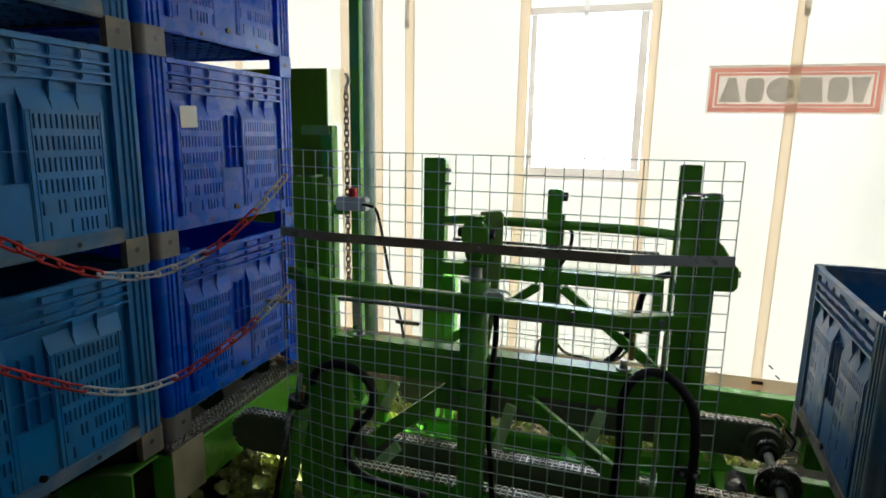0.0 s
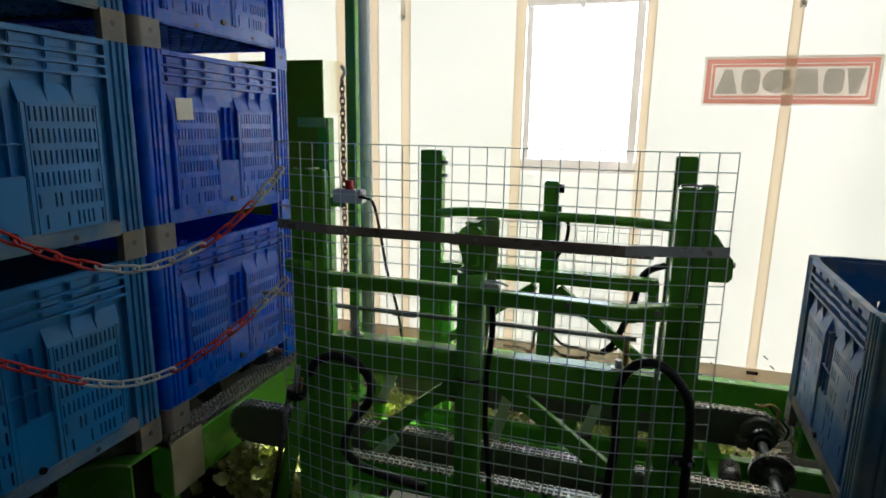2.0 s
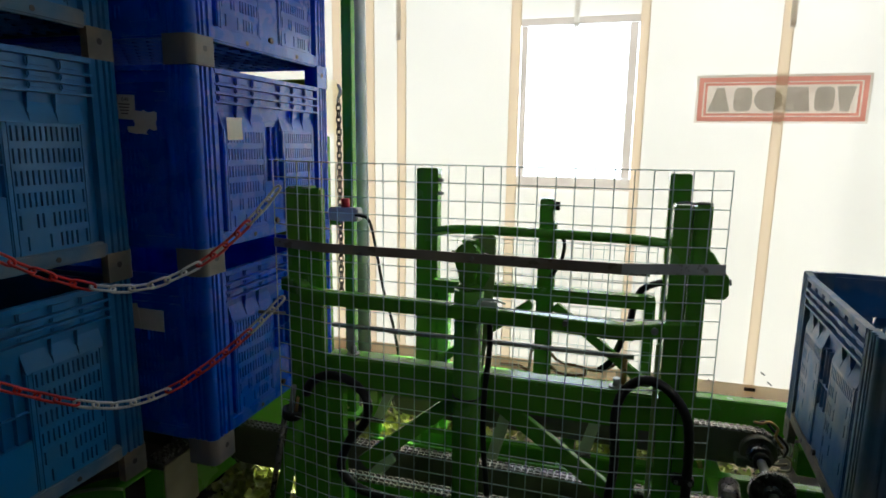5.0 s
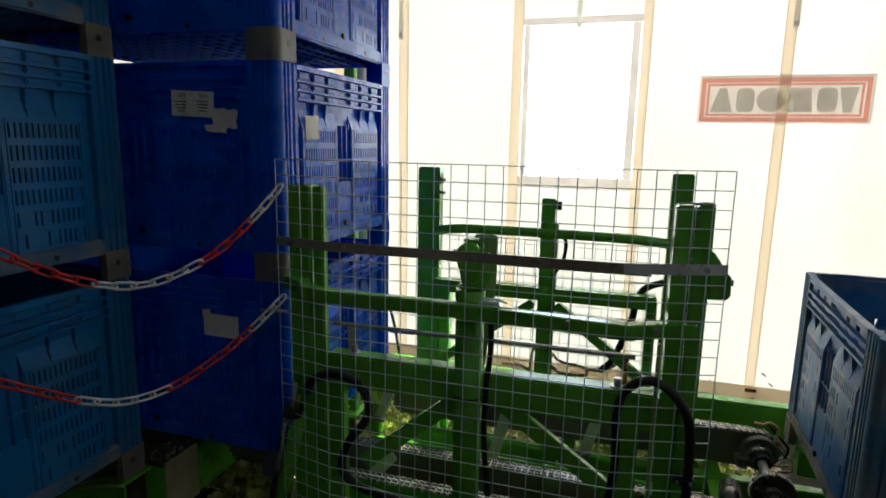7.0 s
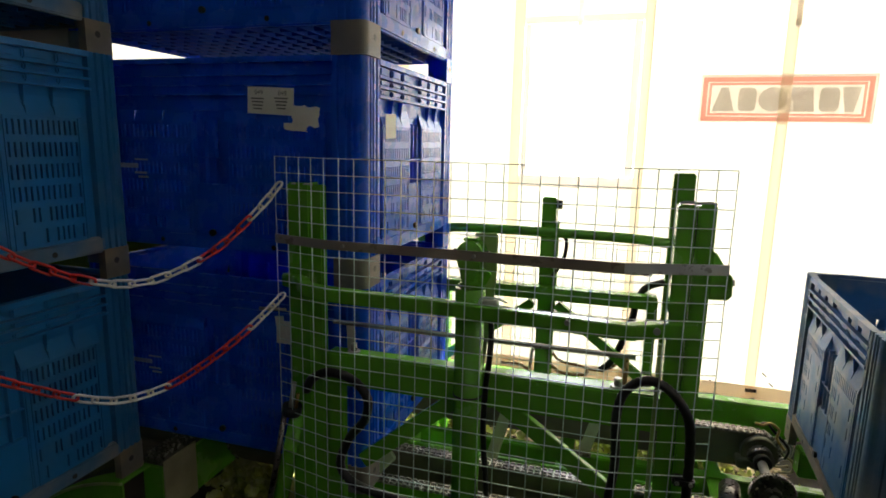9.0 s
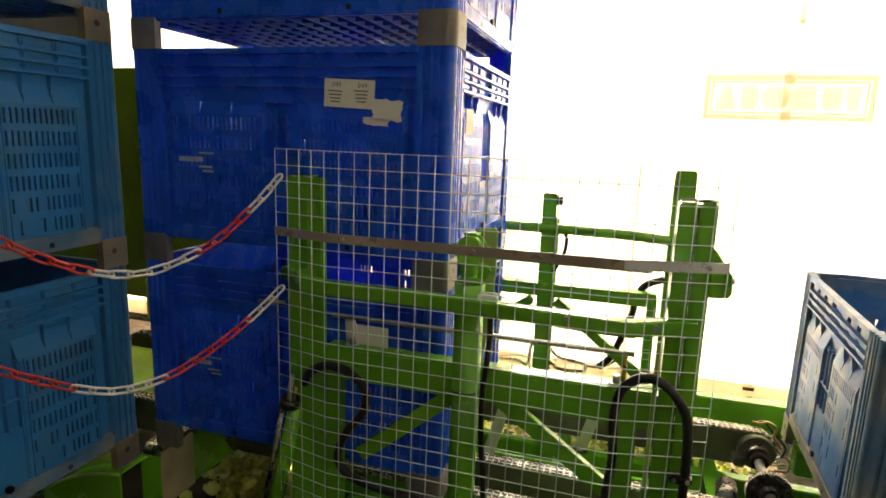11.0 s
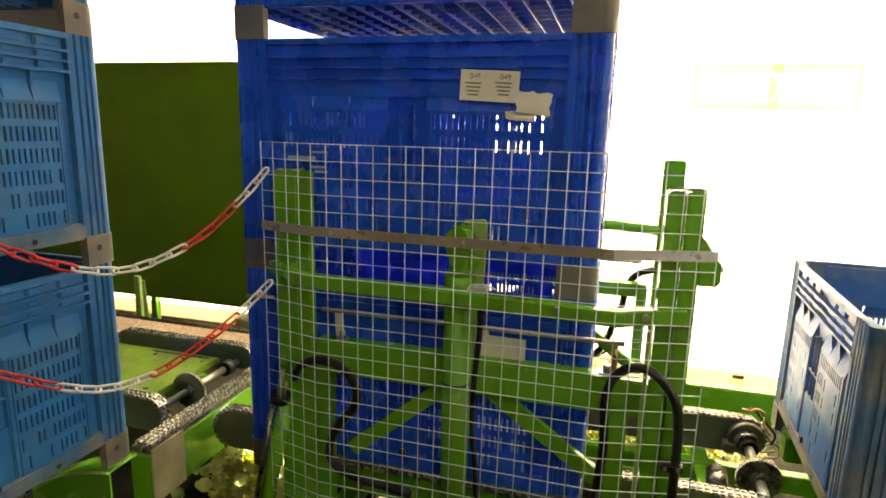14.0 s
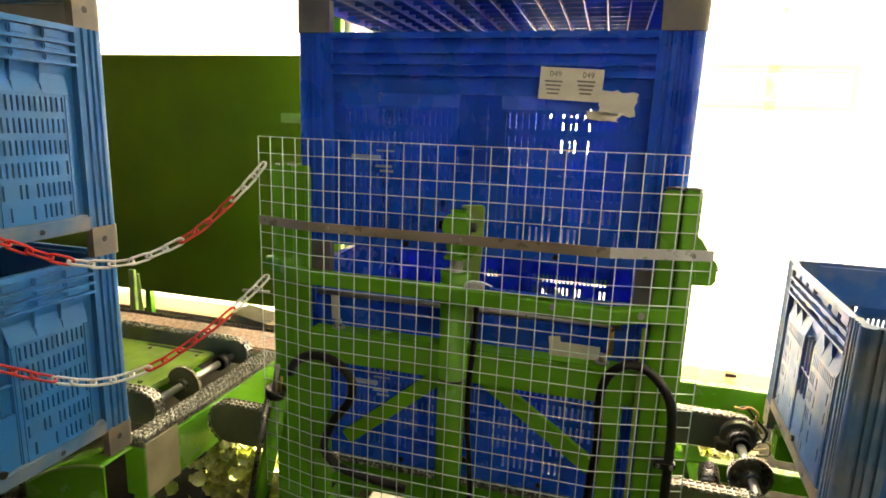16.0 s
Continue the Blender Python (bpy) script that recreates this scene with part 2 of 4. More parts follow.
def square_tube(points, w, rad):
    """A level bent tube of square section with rounded edges."""
    pts = [Vector(q) for q in points]
    h = w / 2
    prof = []
    for cx, cz, a0 in ((1, 1, 0), (-1, 1, 90), (-1, -1, 180), (1, -1, 270)):
        prof += [((h - rad) * cx + rad * math.cos(radians(a0 + k * 30)), (h - rad) * cz + rad * math.sin(radians(a0 + k * 30))) for k in range(4)]
    bm, rings = bmesh.new(), []
    for i, q in enumerate(pts):
        d = pts[min(i + 1, len(pts) - 1)] - pts[max(i - 1, 0)]
        side = Vector((d.y, -d.x, 0)).normalized()
        rings.append([bm.verts.new(q + side * a + Vector((0, 0, b))) for a, b in prof])
    k = len(prof)
    for a, b in zip(rings, rings[1:]):
        for i in range(k):
            bm.faces.new((a[i], a[(i + 1) % k], b[(i + 1) % k], b[i])).smooth = i % 4 != 3
    bm.faces.new(rings[0])
    bm.faces.new(rings[-1])
    bmesh.ops.recalc_face_normals(bm, faces=bm.faces[:])
    return bm


def mesh_of(name, bm, material):
    me = bpy.data.meshes.new(name)
    bm.normal_update()
    bm.to_mesh(me)
    bm.free()
    me.materials.append(material)
    return me


def part(name, bm, material, parent, label="", at=None):
    ob = new(name, bm if isinstance(bm, bpy.types.Mesh) else mesh_of(name, bm, material))
    ob.parent = parent
    if at:
        ob.matrix_basis = at
    return tagged(ob, label)


def thing(name, label, category, at=None, group="", kind=""):
    ob = new(name)
    ob.empty_display_size = 0.05
    if at:
        ob.matrix_basis = at
    return tagged(ob, label, category, group, kind)


def solid(name, bm, material, label="", category="", group="", kind=""):
    return tagged(new(name, mesh_of(name, bm, material)), label, category, group, kind)


# ---- the tent ----
WALL_Y = 4.49
WX0, WX1, WZ0, WZ1 = -0.758, 0.073, 1.497, 2.728
STRIPS = ((-0.832, -0.761), (0.076, 0.135), (-1.731, -1.66), (0.96, 1.025), (-2.29, -2.2), (-1.992, -1.928), (2.5, 2.56), (-3.3, -3.23), (3.6, 3.66))
SX0, SX1, SZ0, SZ1, SY = 0.47, 1.51, 1.985, 2.305, WALL_Y - 0.004


def setting(name, bm, material):
    return solid(name, bm, material, kind="structure")


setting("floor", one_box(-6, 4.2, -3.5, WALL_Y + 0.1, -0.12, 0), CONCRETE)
bm = bmesh.new()
cells = [[bm.verts.new((-5000 + 10000 * i / 2, -5000 + 10000 * j / 2, -0.14)) for j in range(3)] for i in range(3)]
for i in range(2):
    for j in range(2):
        bm.faces.new((cells[i][j], cells[i + 1][j], cells[i + 1][j + 1], cells[i][j + 1]))
setting("ground", bm, SOIL)


def cloth_wall(name, hole=True):
    """The gable cloth with its window opening, slightly slack between the posts."""
    bm = bmesh.new()
    xs = sorted({*np.linspace(-4.8, 4.2, 62).round(3).tolist(), WX0, WX1, SX0, SX1, *[x for q in STRIPS for x in q]})
    zs = sorted({*np.linspace(0, 3.9, 27).round(3).tolist(), WZ0, WZ1, SZ0, SZ1})
    rnd = {}
    for x in xs:
        for z in zs:
            edge = min(abs(x - c) for q in STRIPS for c in q)
            slack = 0.0 if WX0 - 0.05 <= x <= WX1 + 0.05 or SX0 <= x <= SX1 else 0.022 * min(1, edge / 0.4) * (0.6 + noise.noise((x * 1.3, z * 0.8, 4)))
            rnd[x, z] = (bm.verts.new((x, WALL_Y + slack, z)), bm.verts.new((x, WALL_Y + 0.003 + slack, z)))
    for x0, x1 in zip(xs, xs[1:]):
        for z0, z1 in zip(zs, zs[1:]):
            if WX0 <= (x0 + x1) / 2 <= WX1 and WZ0 <= (z0 + z1) / 2 <= WZ1:
                continue
            if any(a <= (x0 + x1) / 2 <= b for a, b in STRIPS) or (SX0 <= (x0 + x1) / 2 <= SX1 and SZ0 <= (z0 + z1) / 2 <= SZ1):
                continue
            q = [rnd[x0, z0][0], rnd[x1, z0][0], rnd[x1, z1][0], rnd[x0, z1][0]]
            bm.faces.new(q).smooth = True
    return bm


tent_wall = setting("wall_north", cloth_wall("w"), CLOTH)
md = tent_wall.modifiers.new("thick", "SOLIDIFY")
md.thickness, md.offset, md.use_rim = 0.003, 0, False
# Opaque grey west end of the north wall.
setting("wall_north_west", one_box(-6, -4.8, WALL_Y, WALL_Y + 0.01, 0, 3.9), SHADE)
# Unseen sides and roof; opaque lower and west parts added to cut light.
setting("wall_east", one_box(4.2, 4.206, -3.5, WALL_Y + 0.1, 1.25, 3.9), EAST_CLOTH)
setting("wall_east_light_block", one_box(4.2, 4.206, -3.5, WALL_Y + 0.1, 0, 1.25), SHADE)
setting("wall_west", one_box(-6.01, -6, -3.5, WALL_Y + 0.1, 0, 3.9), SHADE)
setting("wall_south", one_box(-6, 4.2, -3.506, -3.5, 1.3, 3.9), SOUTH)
setting("wall_south_light_block", one_box(-6, 4.2, -3.506, -3.5, 0, 1.3), SHADE)
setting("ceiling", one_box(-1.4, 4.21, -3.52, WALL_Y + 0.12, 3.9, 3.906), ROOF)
setting("ceiling_west_light_block", one_box(-6.01, -1.4, -3.52, WALL_Y + 0.12, 3.9, 3.906), SHADE)

# window with foil pane and wooden frame
win = tagged(new("window_1"), "clear foil window edged with greyish cloth bands", "window", kind="structure")
part("pane", one_box(WX0 - 0.01, WX1 + 0.01, WALL_Y + 0.012, WALL_Y + 0.014, WZ0 - 0.01, WZ1 + 0.01), FOIL, win).visible_shadow = False
for x0, x1, z0, z1 in ((WX0, WX1, WZ1 - 0.05, WZ1), (WX0, WX1, WZ0, WZ0 + 0.09), (WX0 + 0.006, WX0 + 0.05, WZ0 + 0.092, WZ1 - 0.052), (WX1 - 0.065, WX1 - 0.008, WZ0 + 0.092, WZ1 - 0.052)):
    part("window_frame", one_box(x0, x1, WALL_Y - 0.004, WALL_Y + 0.002, z0, z1, 0.001), FRAME, win)

# wooden posts and tubes of the gable
for x0, x1, z0, z1 in [(*q, 0.0, 3.9) for q in STRIPS if q[0] != 0.96] + [(0.96, 1.025, 0.0, SZ0), (0.96, 1.025, SZ1, 3.9)]:
    solid("cloth_strip", one_box(x0 - 0.003, x1 + 0.003, WALL_Y - 0.012, WALL_Y - 0.004, z0, z1, 0.002), SEAM, "upright doubled strip of cream tent cloth over a pole", "cloth strip", "strips of the tent wall")
solid("grey_pole", one_tube(((-1.86, 4.1, 0), (-1.9, 4.1, 3.9)), 0.052, 20), ALU, "grey metal tent pole beside the green mast", "pole")
STRAP = cloth("grey_webbing", (0.6, 0.58, 0.55), (0.88, 0.85, 0.8), 0.85)
for x, z in ((-1.69, 2.6), (-0.356, 2.63), (1.0, 2.585)):
    h = thing("hanging_strap", "pale grey webbing strap with a small buckle hanging before the cloth", "strap", group="hanging straps")
    part("webbing", one_box(x - 0.018, x + 0.018, 4.4, 4.4025, z, 3.9, 0.0008), STRAP, h)
    part("buckle", one_box(x - 0.016, x + 0.016, 4.393, 4.399, z + 0.015, z + 0.05, 0.002), STRAP, h, "worn grey buckle")
solid("base_board", one_box(-6, 4.2, WALL_Y - 0.03, WALL_Y - 0.024, 0, 0.135, 0.002), HEM, kind="structure")
ck = thing("pole_clamp", "dark metal clamp at the foot of a wooden post", "clamp")
part("band", one_box(0.955, 1.03, WALL_Y - 0.064, WALL_Y - 0.056, 0.1, 0.125, 0.002), DARK_STEEL, ck)
part("band", one_box(0.955, 1.03, WALL_Y - 0.064, WALL_Y - 0.056, 0.03, 0.05, 0.002), DARK_STEEL, ck)
part("lever", one_bar((1.02, WALL_Y - 0.07, 0.06), (0.94, WALL_Y - 0.07, 0.035), 0.012, 0.012, 0.003), DARK_STEEL, ck)

for x, z in ((1.06, 0.24), (1.11, 0.17), (1.0, 0.012), (0.72, 0.14)):
    solid("cloth_peg", one_bar((x, WALL_Y - 0.02, z), (x + 0.03, WALL_Y - 0.02, z - 0.025), 0.009, 0.009, 0.002), BLACK, "small dark peg in the tent cloth", "peg", "pegs of the tent cloth")

# printed board seen from behind: red double border and six grey letter-shapes
sign = thing("sign", "white cloth sign with red double border and grey shapes", "sign")
part("board", one_box(SX0 - 0.002, SX1 + 0.002, SY - 0.004, SY - 0.001, SZ0, SZ1, 0.001), CLOTH, sign)


def ring(x0, x1, z0, z1, w, y):
    bm = bmesh.new()
    o = [bm.verts.new((x, y, z)) for x, z in ((x0, z0), (x1, z0), (x1, z1), (x0, z1))]
    i = [bm.verts.new((x, y, z)) for x, z in ((x0 + w, z0 + w), (x1 - w, z0 + w), (x1 - w, z1 - w), (x0 + w, z1 - w))]
    for k in range(4):
        bm.faces.new((o[k], o[(k + 1) % 4], i[(k + 1) % 4], i[k]))
    return bm


def patch(x0, x1, z0, z1, y):
    bm = bmesh.new()
    bm.faces.new([bm.verts.new((x, y, z)) for x, z in ((x0, z0), (x1, z0), (x1, z1), (x0, z1))])
    return bm


SEAM_THIN = cloth("single_cloth", (0.7, 0.66, 0.55), (0.8, 0.74, 0.62), 0.9)
RED_THROUGH = cloth("red_print_on_cloth", (0.78, 0.3, 0.26), (0.93, 0.47, 0.41), 0.86)
GREY_THROUGH = cloth("grey_print_on_cloth", (0.44, 0.44, 0.42), (0.62, 0.61, 0.57), 0.88)
BOARD_THROUGH = cloth("pinkish_board_cloth", (0.6, 0.54, 0.5), (0.86, 0.78, 0.72), 0.84)
part("ground", patch(SX0, SX1, SZ0, SZ1, SY - 0.0052), BOARD_THROUGH, sign)
part("border", ring(SX0 + 0.016, SX1 - 0.016, SZ0 + 0.016, SZ1 - 0.016, 0.03, SY - 0.006), RED_THROUGH, sign)
part("border", ring(SX0 + 0.055, SX1 - 0.055, SZ0 + 0.052, SZ1 - 0.052, 0.016, SY - 0.006), RED_THROUGH, sign)


def sign_shape(outline):
    bm = bmesh.new()
    bm.faces.new([bm.verts.new((x, SY - 0.0068, z)) for x, z in outline])
    return bm


# six plain shapes: wedges, rounded blocks and discs of one height
LZ0, LZ1 = SZ0 + 0.08, SZ1 - 0.082
LM = (LZ0 + LZ1) / 2


def disc(cx, w, power=2.0):
    return [(cx + w * math.copysign(abs(math.cos(a)) ** (2 / power), math.cos(a)), LM + (LZ1 - LZ0) / 2 * math.copysign(abs(math.sin(a)) ** (2 / power), math.sin(a))) for a in np.linspace(0, 2 * math.pi, 28, endpoint=False)]


for outline in ([(0.55, LZ0), (0.69, LZ0), (0.645, LZ1), (0.6, LZ1)], disc(0.765, 0.056, 4.0), disc(0.92, 0.086), [(1.01, LZ0), (1.17, LZ0), (1.15, LZ1), (1.03, LZ1)], disc(1.25, 0.058, 4.0), [(1.345, LZ0), (1.395, LZ0), (1.425, LZ1), (1.315, LZ1)]):
    part("grey_shape", sign_shape(outline), GREY_THROUGH, sign)
PATCH = cloth("cream_patch_cloth", (0.8, 0.76, 0.64), (0.93, 0.9, 0.78), 0.9)
solid("cloth_patch", patch(-2.378, -2.25, 1.895, 2.325, WALL_Y - 0.018), PATCH, "cream patch on the tent cloth", "cloth patch")
part("strip_behind", patch(0.958, 1.027, SZ0, SZ1, SY - 0.0085), SEAM_THIN, sign, "cream strip of cloth")

# the large green board
gb = thing("green_board", "large plain green board standing before the tent cloth", "board")
part("sheet", one_box(-5.4, -2.32, 4.28, 4.3, 0.24, 2.312, 0.004), BOARD_GREEN, gb)
for x in (-5.2, -4.02, -2.5):
    part("leg", one_box(x, x + 0.06, 4.302, 4.36, 0, 2.2, 0.004), GREEN, gb)

# ---- bins ----
BW, BL, BH = 1.2, 1.0, 0.76


def grid_plate(us, zs, solid_at, y0, y1):
    """One plate in the plane of u and z, joined throughout, with holes where solid_at says no."""
    bm = bmesh.new()
    front, back = {}, {}

    def v(store, i, j, y):
        if (i, j) not in store:
            store[i, j] = bm.verts.new((us[i], y, zs[j]))
        return store[i, j]
    nu, nz = len(us) - 1, len(zs) - 1
    full = {(i, j) for i in range(nu) for j in range(nz) if solid_at(i, j)}
    for i, j in full:
        c = ((i, j), (i + 1, j), (i + 1, j + 1), (i, j + 1))
        bm.faces.new([v(front, *q, y0) for q in c])
        bm.faces.new([v(back, *q, y1) for q in reversed(c)])
        for a, b, n in ((c[0], c[1], (i, j - 1)), (c[1], c[2], (i + 1, j)), (c[2], c[3], (i, j + 1)), (c[3], c[0], (i - 1, j))):
            if n not in full:
                bm.faces.new((v(front, *b, y0), v(front, *a, y0), v(back, *a, y1), v(back, *b, y1)))
    return bm


def lattice(u0, u1, z0, z1, cols, rows, y0, y1, blind=0.0, rear=0):
    """A slotted plate, its slots cut through, some of them left closed by the mould."""
    pitch, slot = (u1 - u0) / cols, (u1 - u0) / cols * 0.38
    us = [u0] + [u0 + (c + 0.5) * pitch + k * slot / 2 for c in range(cols) for k in (-1, 1)] + [u1]
    h = (z1 - z0) / rows
    zs = [z0] + [z0 + (r + 0.5) * h + k * (h / 2 - 0.011) for r in range(rows) for k in (-1, 1)] + [z1]
    shut = random.Random(cols)
    closed = {(c, r) for c in range(cols) for r in (0, 1, 2) if shut.random() < (0.45, 0.3, 0.15)[r]}
    closed |= {(c, r) for c in range(cols) if shut.random() < blind for r in range(rows - 1)}
    if rear:
        # the rear side keeps only its upper slots open, on one half only those next to the middle
        closed |= {(c, r) for c in range(cols) for r in range(3)}
        if rear > 0:
            closed |= {(c, r) for c in range(cols) for r in range(rows) if c > 3 or r < rows - 1}
    return grid_plate(us, zs, lambda i, j: not (i % 2 and j % 2 and (i // 2, j // 2) not in closed), y0, y1)


def side_parts(bin_ob, length, turn, m, rail, blind=0.0, tall=False):
    """One side of a bin, built along its own x with y pointing outwards to minus."""
    h, gap = length / 2, 0.065
    inner = h - 0.115
    at = turn

    def p(name, bm, material=m, label=""):
        return part(name, bm, material, bin_ob, label, at)
    depth = 0.0
    # top band: lip, ribs and upright webs over a set-back strip
    lobed = length == BL
    back = 0.022 if lobed else 0.013
    bm = bmesh.new()
    box(bm, -inner, inner, back, 0.03, 0.585, 0.745)
    for z, w in ((0.742, 0.018), (0.7, 0.008), (0.668, 0.008), (0.636, 0.008)):
        box(bm, -inner, inner, -0.003, back - 0.0005, z, z + w)
    w = (inner - 0.06) / 3
    pad = bmesh.new()
    for s in (-1, 1) if lobed else ():
        for k in range(3):
            u = s * (0.045 + (k + 0.5) * w)
            for z0, z1 in ((0.71, 0.7405), (0.678, 0.699), (0.646, 0.667)):
                box(pad, u - w * 0.37, u + w * 0.37, 0.007, back - 0.0006, z0, z1)
    if lobed:
        soft(pad, 0.005, 2)
        fins = bmesh.new()
        for s in (-1, 1):
            for k in (1, 2):
                u = s * (gap + (inner - 0.04 - gap) * k / 3)
                a, b = [[fins.verts.new((u + d, y, z)) for y, z in ((0.003, 0.634), (0.0225, 0.634), (0.0225, 0.604), (0.012, 0.575), (0.008, 0.59))] for d in (-0.002, 0.002)]
                fins.faces.new(a)
                fins.faces.new(b[::-1])
                for q in range(5):
                    fins.faces.new((a[q], b[q], b[(q + 1) % 5], a[(q + 1) % 5]))
        bmesh.ops.recalc_face_normals(fins, faces=fins.faces[:])
        for extra in (pad, fins):
            me = bpy.data.meshes.new("moulding")
            extra.to_mesh(me)
            bm.from_mesh(me)
            bpy.data.meshes.remove(me)
            extra.free()
    p("rim_band", bm)
    # two slotted fields that bulge outwards with a sloping shoulder
    for s in (-1, 1):
        u0, u1 = (gap, inner - 0.04) if s > 0 else (-inner + 0.04, -gap)
        cols = max(9, round((u1 - u0 - 0.04) / 0.0187))
        p("slotted_panel", lattice(u0 + 0.02, u1 - 0.02, 0.15, 0.61 if tall else 0.545, cols, 6, 0.004, 0.012, blind, s if tall else 0))
        if not tall:
            bm = bmesh.new()
            cut = [u0 + (u1 - u0) * k / 3 for k in range(4)]
            for k in range(3):
                a, b = cut[k] + (0.009 if k else -0.004), cut[k + 1] - (0.009 if k < 2 else -0.004)
                v = [bm.verts.new(c) for c in ((a, 0.0235, 0.612), (b, 0.0235, 0.612), (cut[k + 1], 0.004, 0.545), (cut[k], 0.004, 0.545))]
                w = [bm.verts.new((c.co.x, c.co.y + 0.006, c.co.z - 0.002)) for c in v]
                for q in ((0, 3, 2, 1), (4, 5, 6, 7)):
                    bm.faces.new([(v + w)[i] for i in q])
                for i in range(4):
                    bm.faces.new((v[i], v[(i + 1) % 4], w[(i + 1) % 4], w[i]))
            bmesh.ops.recalc_face_normals(bm, faces=bm.faces[:])
            p("panel_shoulder", bm)
        for a, b in ((u0, u0 + 0.02), (u1 - 0.02, u1)):
            p("panel_edge", one_box(a, b, 0.004, 0.03, 0.15, 0.612 if tall else 0.546, 0.004))
    # pillar strips, the ribbed pocket between the fields and the solid lower half
    for a, b in ((-inner, -inner + 0.04), (inner - 0.04, inner)):
        p("side_strip", one_box(a, b, 0.024, 0.031, 0.14, 0.59))
    bm = one_box(-gap, gap, 0.026, 0.032, 0.33, 0.59)
    for u in (-0.022, 0.022):
        box(bm, u - 0.002, u + 0.002, 0.008, 0.0262, 0.331, 0.56)
    box(bm, -gap, gap, 0.008, 0.0258, 0.42, 0.424)
    p("centre_pocket", bm)
    p("lower_block", one_box(-gap - 0.001, gap + 0.001, 0.009, 0.03, 0.145, 0.329, 0.003))
    bm = one_box(-inner - 0.01, inner + 0.01, 0.0, 0.028, 0.095, 0.15, 0.006)
    p("lower_rail", bm, rail)
    # Solid black discs paint the dark insides of the rail's holes.
    p("drain_hole", one_tube(((0.0, -0.002, 0.155), (0.0, 0.0085, 0.155)), 0.012, 12), BLACK)
    for u in (-inner * 0.45, inner * 0.52):
        p("hole_disc", one_tube(((u, -0.0015, 0.118), (u, 0.01, 0.118)), 0.009, 10), BLACK)


def make_bin(m, foot, label, group, rail, post, blind=0.0, rear_foot=None, tall=False, rear_blind=0.62, base=None):
    b = thing("pallet_bin", label, "plastic bin", group=group)
    # corner pillars with flutes, rounded outer edge
    for sx in (-1, 1):
        for sy in (-1, 1):
            def corner(z0, z1, grow, flutes):
                bm = bmesh.new()
                prof = [(0.12, 0.0)]
                if flutes:
                    for a in (0.1, 0.072, 0.05):
                        prof += [(a, 0.0), (a - 0.003, 0.008), (a - 0.012, 0.008), (a - 0.015, 0.0)]
                prof += [(0.03 - 0.03 * math.sin(t), 0.03 - 0.03 * math.cos(t)) for t in np.linspace(0, math.pi / 2, 7)]
                if flutes:
                    for a in (0.05, 0.072, 0.1):
                        prof += [(0.0, a - 0.015), (0.008, a - 0.012), (0.008, a - 0.003), (0.0, a)]
                prof += [(0.0, 0.12), (0.03, 0.12), (0.03, 0.055), (0.055, 0.03), (0.12, 0.03)]
                rings = []
                for z in (z0, z1):
                    rings.append([bm.verts.new((sx * (BW / 2 + grow - u), sy * (BL / 2 + grow - v), z)) for u, v in prof])
                k = len(prof)
                for i in range(k):
                    f = bm.faces.new((rings[0][i], rings[0][(i + 1) % k], rings[1][(i + 1) % k], rings[1][i]))
                bm.faces.new(rings[0])
                bm.faces.new(rings[1])
                bmesh.ops.recalc_face_normals(bm, faces=bm.faces[:])
                return bm
            part("corner_post", corner(0.104, 0.7595, 0.0, True), post, b)
            f = part("foot", corner(0.0005, 0.104, 0.003, False), rear_foot if rear_foot and sy > 0 else foot, b, "scuffed dusty corner foot")
            # A black disc draws the dark inside of the foot's hole.
            part("hole", one_tube(((sx * (BW / 2 + 0.0035), sy * (BL / 2 - 0.07), 0.06), (sx * (BW / 2 - 0.006), sy * (BL / 2 - 0.07), 0.06)), 0.011, 10), BLACK, f)
    for length, turn in ((BW, pose(0, -BL / 2, 0)), (BW, pose(0, BL / 2, 0, 0, 0, 180)), (BL, pose(BW / 2, 0, 0, 0, 0, 90)), (BL, pose(-BW / 2, 0, 0, 0, 0, -90))):
        side_parts(b, length, turn, m, rail, rear_blind if turn.translation.y > 0.1 else blind, tall and turn.translation.y > 0.1)
    # slotted floor
    us = [-BW / 2 + 0.032] + [-BW / 2 + 0.1 + k * (BW - 0.2) / 14 + d for k in range(15) for d in (-0.0009, 0.0009)] + [BW / 2 - 0.032]
    zs = [-BL / 2 + 0.032] + [-BL / 2 + 0.06 + k * (BL - 0.12) / 5 + d for k in range(6) for d in (-0.012, 0.012)] + [BL / 2 - 0.032]
    bm = grid_plate(us, zs, lambda i, j: i % 2 == 0 or j % 2 == 1 or j in (0, len(zs) - 2), 0.0, 0.012)
    bmesh.ops.rotate(bm, verts=bm.verts[:], matrix=Matrix.Rotation(radians(-90), 3, "X"))
    bmesh.ops.translate(bm, verts=bm.verts[:], vec=(0, 0, 0.142))
    bmesh.ops.recalc_face_normals(bm, faces=bm.faces[:])
    for k in range(15):
        x = -BW / 2 + 0.13 + k * (BW - 0.26) / 14
        part("floor_rib", one_box(x - 0.002, x + 0.002, -BL / 2 + 0.035, BL / 2 - 0.035, 0.098, 0.1285), base or m, b)
    for k in range(12):
        y = -BL / 2 + 0.08 + k * (BL - 0.16) / 11
        part("cross_rib", one_box(-BW / 2 + 0.035, BW / 2 - 0.035, y - 0.002, y + 0.002, 0.104, 0.1287), base or m, b)
    part("bin_floor", bm, base or m, b)
    return b


